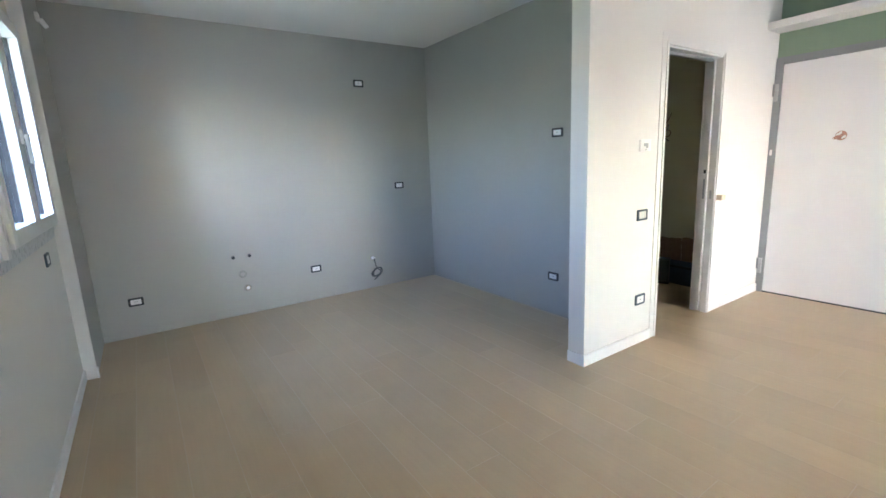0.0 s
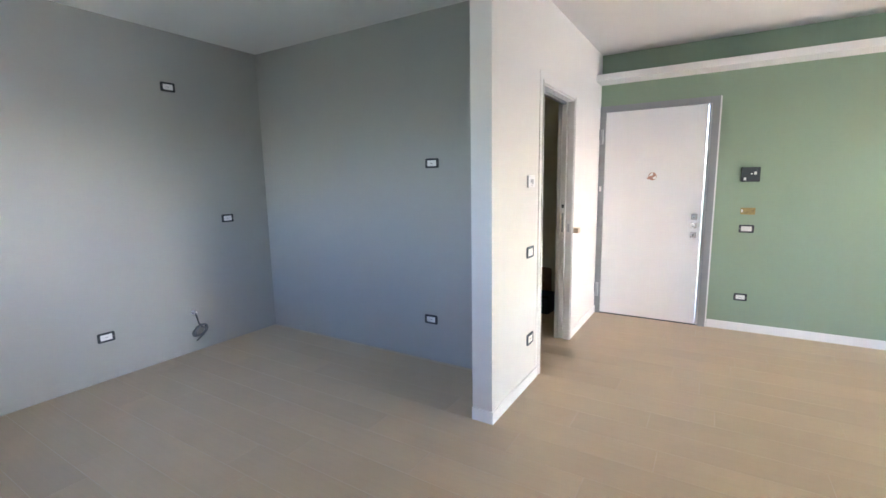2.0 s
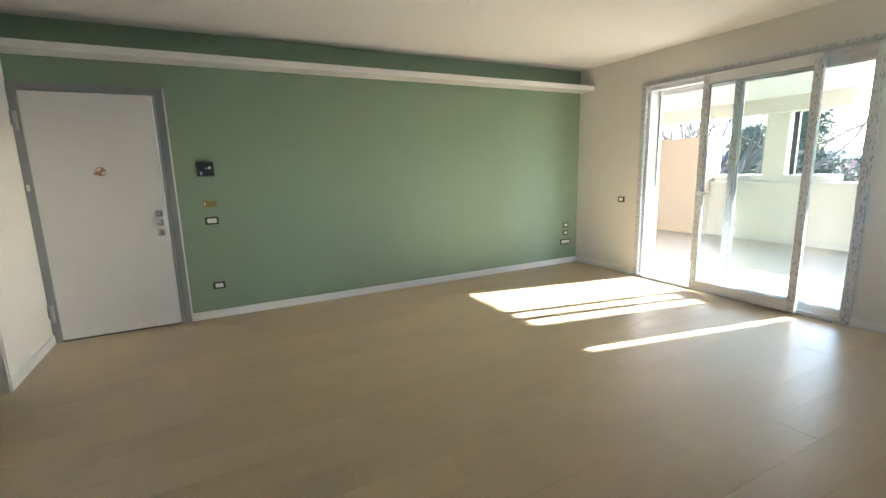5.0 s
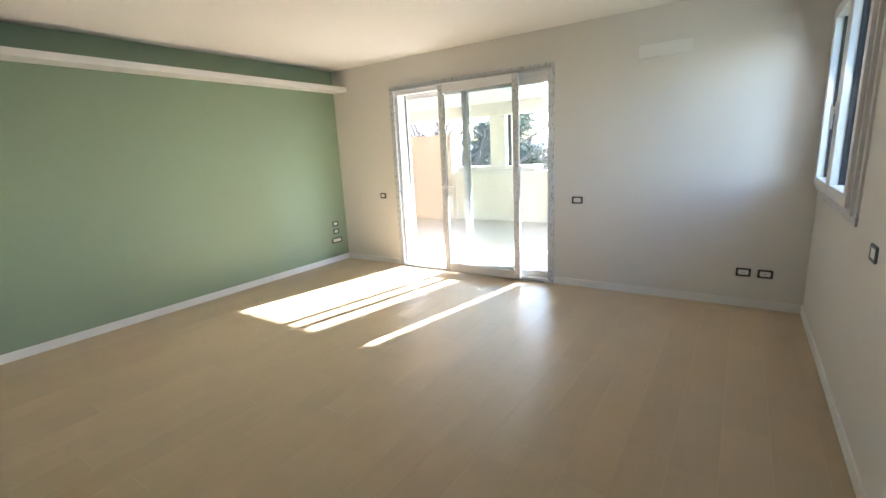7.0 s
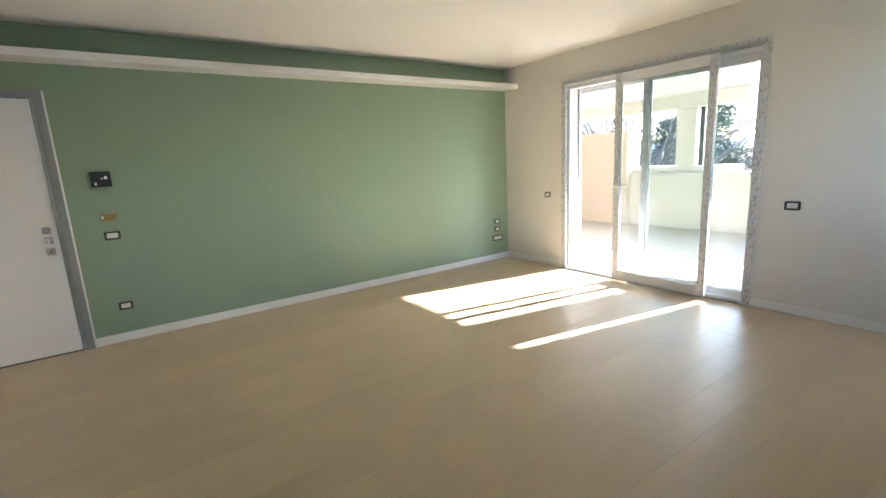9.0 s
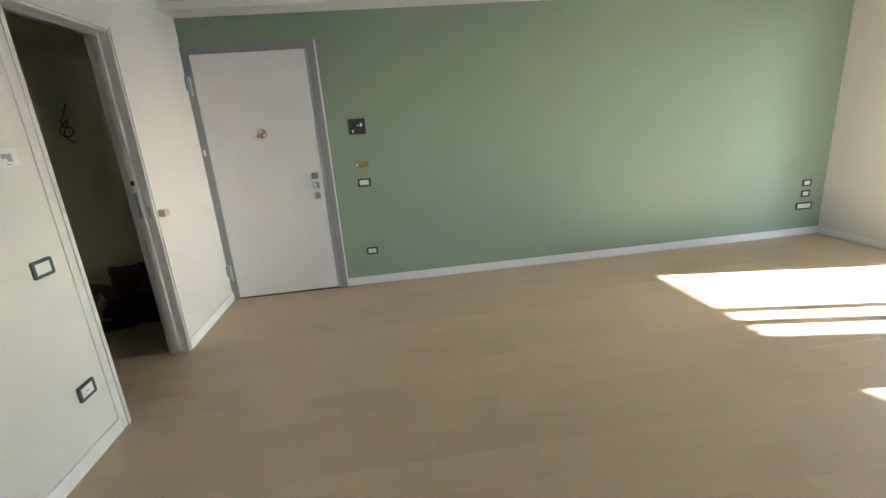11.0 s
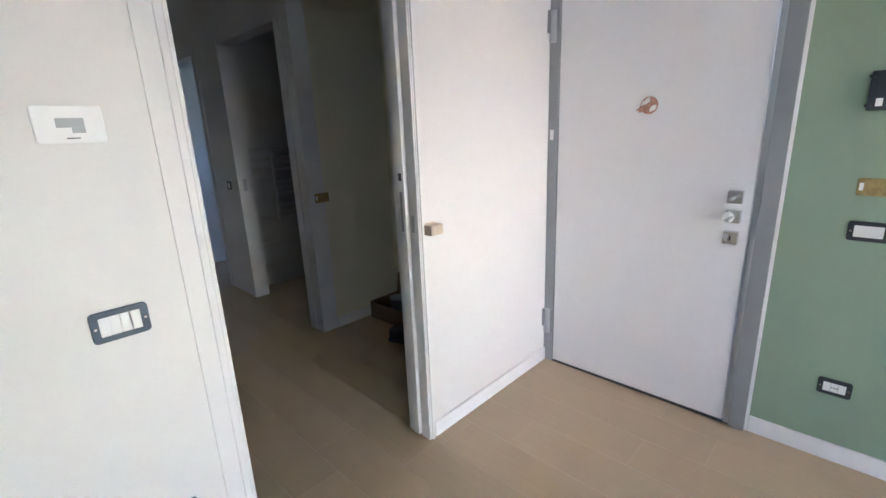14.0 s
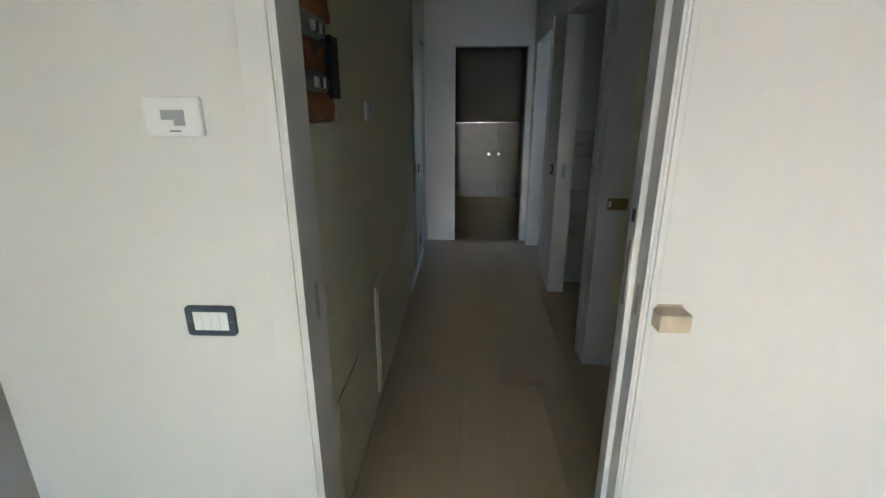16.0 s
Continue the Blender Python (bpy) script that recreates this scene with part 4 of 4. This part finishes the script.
tagged(part("downpipe", box(10.30, -0.735, 1.14, 10.36, -0.655, 2.19, 0.006), M_ANTH), "dark metal post beside the terrace column", "post")

# ---- beyond ----
structure("ground", box(-3000, -3000, -6.6, 3000, 3000, -6.4), M_GRASS, "far green ground", "ground")
def hills():
    bm = bmesh.new()
    rng = random.Random(11)
    for ring, (r, h) in enumerate(((700, 26), (1100, 48))):
        prev = None
        for i in range(121):
            a = radians(-60 + i)
            z = -6.4 + h * (0.55 + 0.45 * noise.noise(Vector((i * 0.09, ring * 7.3, 1.0)))) + rng.uniform(0, 1.5)
            lo = bm.verts.new((r * math.cos(a), r * math.sin(a), -6.4))
            hi = bm.verts.new(((r + 120) * math.cos(a), (r + 120) * math.sin(a), z))
            if prev:
                bm.faces.new((prev[0], lo, hi, prev[1]))
            prev = (lo, hi)
    structure("backdrop", bm, M_HILL, "hills on the horizon with haze put into their blue-grey colour", "hills")
hills()

def house(x, y, w, d, h, turn, label):
    t = thing("house", label, "house", pose(x, y, -6.4, 0, 0, turn), "far houses")
    part("wall", box(-w / 2, -d / 2, 0, w / 2, d / 2, h), M_OUTW, t)
    r = bmesh.new()
    v = [r.verts.new(p) for p in ((-w / 2 - .4, -d / 2 - .4, h), (w / 2 + .4, -d / 2 - .4, h), (w / 2 + .4, d / 2 + .4, h), (-w / 2 - .4, d / 2 + .4, h), (-w / 2 - .4, 0, h + d * 0.3), (w / 2 + .4, 0, h + d * 0.3))]
    for f in ((0, 1, 5, 4), (2, 3, 4, 5), (0, 4, 3), (1, 2, 5), (0, 3, 2, 1)):
        r.faces.new([v[i] for i in f])
    part("roof", r, M_ROOF, t, "clay tiled roof")
    for fl in range(max(1, int(h // 3))):
        for k in range(3):
            for s in (-1, 1):
                xx = -w / 2 + w * (k + 0.5) / 3
                part("window", box(xx - 0.5, s * d / 2 - 0.06, fl * 3 + 1, xx + 0.5, s * d / 2 + 0.06, fl * 3 + 2.4), M_ANTH, t)
for x, y, w, d, h, a in ((60, 19, 11, 8, 3.6, 70), (66, 27, 12, 8, 3.4, 100), (75, 36, 12, 8, 3.8, 80), (84, 26, 13, 9, 3.9, 60), (92, 44, 14, 9, 4.0, 95), (70, 46, 12, 8, 3.6, 75), (110, 34, 16, 10, 4.4, 85), (105, 55, 15, 10, 4.5, 70)):
    house(x, y, w, d, h, a, "pale house with a clay tiled roof far off")

def limb(bm, p, d, length, r, depth, rng, tips):
    n = 4
    for i in range(n):
        q = p + d * (length / n)
        r2 = r * 0.86
        add_cyl(bm, p, q, r, r2, 6 if r > 0.02 else 4)
        d = (d + Vector((rng.uniform(-1, 1), rng.uniform(-1, 1), rng.uniform(-0.5, 0.7))) * 0.17).normalized()
        p, r = q, r2
        if depth and i:
            k = (d + Vector((rng.uniform(-1, 1), rng.uniform(-1, 1), rng.uniform(-0.4, 0.8)))).normalized()
            limb(bm, p, k, length * rng.uniform(0.5, 0.75), r * 0.6, depth - 1, rng, tips)
    tips.append(p)

def bare_tree(x, y, h, seed):
    rng = random.Random(seed)
    t = thing("bare_tree", "leafless tree with dark spreading branches beyond the terrace", "tree", pose(x, y, -6.4))
    trunk = bmesh.new()
    add_cyl(trunk, (0, 0, 0), (0.2, 0.1, h * 0.55), 0.26, 0.18, 12)
    part("trunk", trunk, M_BARK, t)
    for i in range(11):
        bm = bmesh.new()
        tips = []
        a = i * 0.9 + rng.uniform(-0.3, 0.3)
        limb(bm, Vector((0.2, 0.1, h * rng.uniform(0.42, 0.55))), Vector((math.cos(a), math.sin(a), rng.uniform(0.5, 1.3))).normalized(), h * 0.36, 0.15, 2, rng, tips)
        part("limb", bm, M_BARK, t)
bare_tree(17.5, 5.0, 11.0, 3)
bare_tree(23.0, 9.4, 12.0, 7)
bare_tree(18.5, 8.6, 11.5, 12)

def conifer(x, y, h, rad, seed, label):
    rng = random.Random(seed)
    t = thing("conifer", label, "tree", pose(x, y, -6.4))
    part("trunk", cyl((0, 0, 0), (0, 0, h), 0.24, 0.03, 10), M_BARK, t)
    wood = bmesh.new()
    verts, faces = [], []
    z = h * 0.12
    while z < h * 0.99:
        k = 1 - z / h
        for j in range(7):
            a = rng.uniform(0, 6.283)
            L = rad * (0.25 + 0.95 * k) * rng.uniform(0.55, 1.15)
            tip = Vector((math.cos(a) * L, math.sin(a) * L, z + L * rng.uniform(-0.25, 0.2)))
            root = Vector((0, 0, z))
            add_cyl(wood, root, tip, 0.03, 0.008, 4)
            for s in range(80):
                f = rng.uniform(0.2, 1.05)
                c = root.lerp(tip, f) + Vector((rng.gauss(0, 1), rng.gauss(0, 1), rng.gauss(0, 0.6))) * 0.17
                u = Vector((rng.gauss(0, 1), rng.gauss(0, 1), rng.gauss(0, 0.7))).normalized()
                w = u.cross(Vector((rng.gauss(0, 1), rng.gauss(0, 1), 1))).normalized()
                n = len(verts)
                verts += [c - u * 0.12, c + w * 0.045, c + u * 0.12]
                faces.append((n, n + 1, n + 2))
        z += rng.uniform(0.16, 0.34)
    part("branches", wood, M_BARK, t)
    me = bpy.data.meshes.new("crown")
    me.from_pydata([tuple(v) for v in verts], [], faces)
    me.materials.append(M_LEAF)
    o = new("crown", me)
    o.parent = t
conifer(20.5, 3.6, 10.0, 2.9, 5, "dark evergreen conifer beyond the terrace")
conifer(26.0, 8.4, 9.6, 2.6, 6, "dark evergreen conifer beyond the terrace")
conifer(30.0, 4.6, 9.2, 2.8, 9, "dark evergreen conifer beyond the terrace")

# ---- floor ----
floor = structure("floor", box(-7.00, -5.68, -0.3, RX + 0.02, 1.72, -0.0009), M_GROUT, "beige wood-look plank tile floor with pale joints", "floor")
def lay_planks():
    """Planks 1.2 x 0.203 m along x, staggered, over the living room, kitchen and hall."""
    rng = random.Random(5)
    gap = 0.0020
    shared = {}
    def clip(y0, y1):
        ym = (y0 + y1) / 2
        if ym < GY:
            return GX, RX
        if ym < HY:
            return -0.0, RX
        if ym < -0.66:
            return -4.06, RX
        return -1.40, RX
    k0 = int(math.floor((WY + 4.08) / 0.206))
    for k in range(k0, 21):
        y0 = max(WY, -4.08 + k * 0.206)
        y1 = min(0.0, -4.08 + (k + 1) * 0.206)
        if y1 - y0 < 0.01:
            continue
        xa, xb = clip(y0, y1)
        start = {1: 0.335, 2: 0.165, 4: -0.17}.get(k, rng.random() * 1.203)
        x = start + math.floor((xa - start) / 1.203) * 1.203
        while x < xb:
            a, b = max(x, xa), min(x + 1.203, xb)
            x += 1.203
            if b - a < 0.02:
                continue
            key = (round(b - a, 3), round(y1 - y0, 3))
            if key not in shared:
                w, h = (b - a - gap) / 2, (y1 - y0 - gap) / 2
                bm = bmesh.new()
                lo = [bm.verts.new((sx * w, sy * h, -0.004)) for sx, sy in ((-1, -1), (1, -1), (1, 1), (-1, 1))]
                hi = [bm.verts.new((sx * (w - 0.001), sy * (h - 0.001), 0.0)) for sx, sy in ((-1, -1), (1, -1), (1, 1), (-1, 1))]
                bm.faces.new(hi)
                for i in range(4):
                    bm.faces.new((lo[i], lo[(i + 1) % 4], hi[(i + 1) % 4], hi[i]))
                me = bpy.data.meshes.new("plank")
                bm.to_mesh(me)
                bm.free()
                me.materials.append(M_PLANK)
                shared[key] = me
            o = new("plank", shared[key])
            o.parent = floor
            o.location = ((a + b) / 2, (y0 + y1) / 2, rng.uniform(-0.0004, 0.0))
lay_planks()
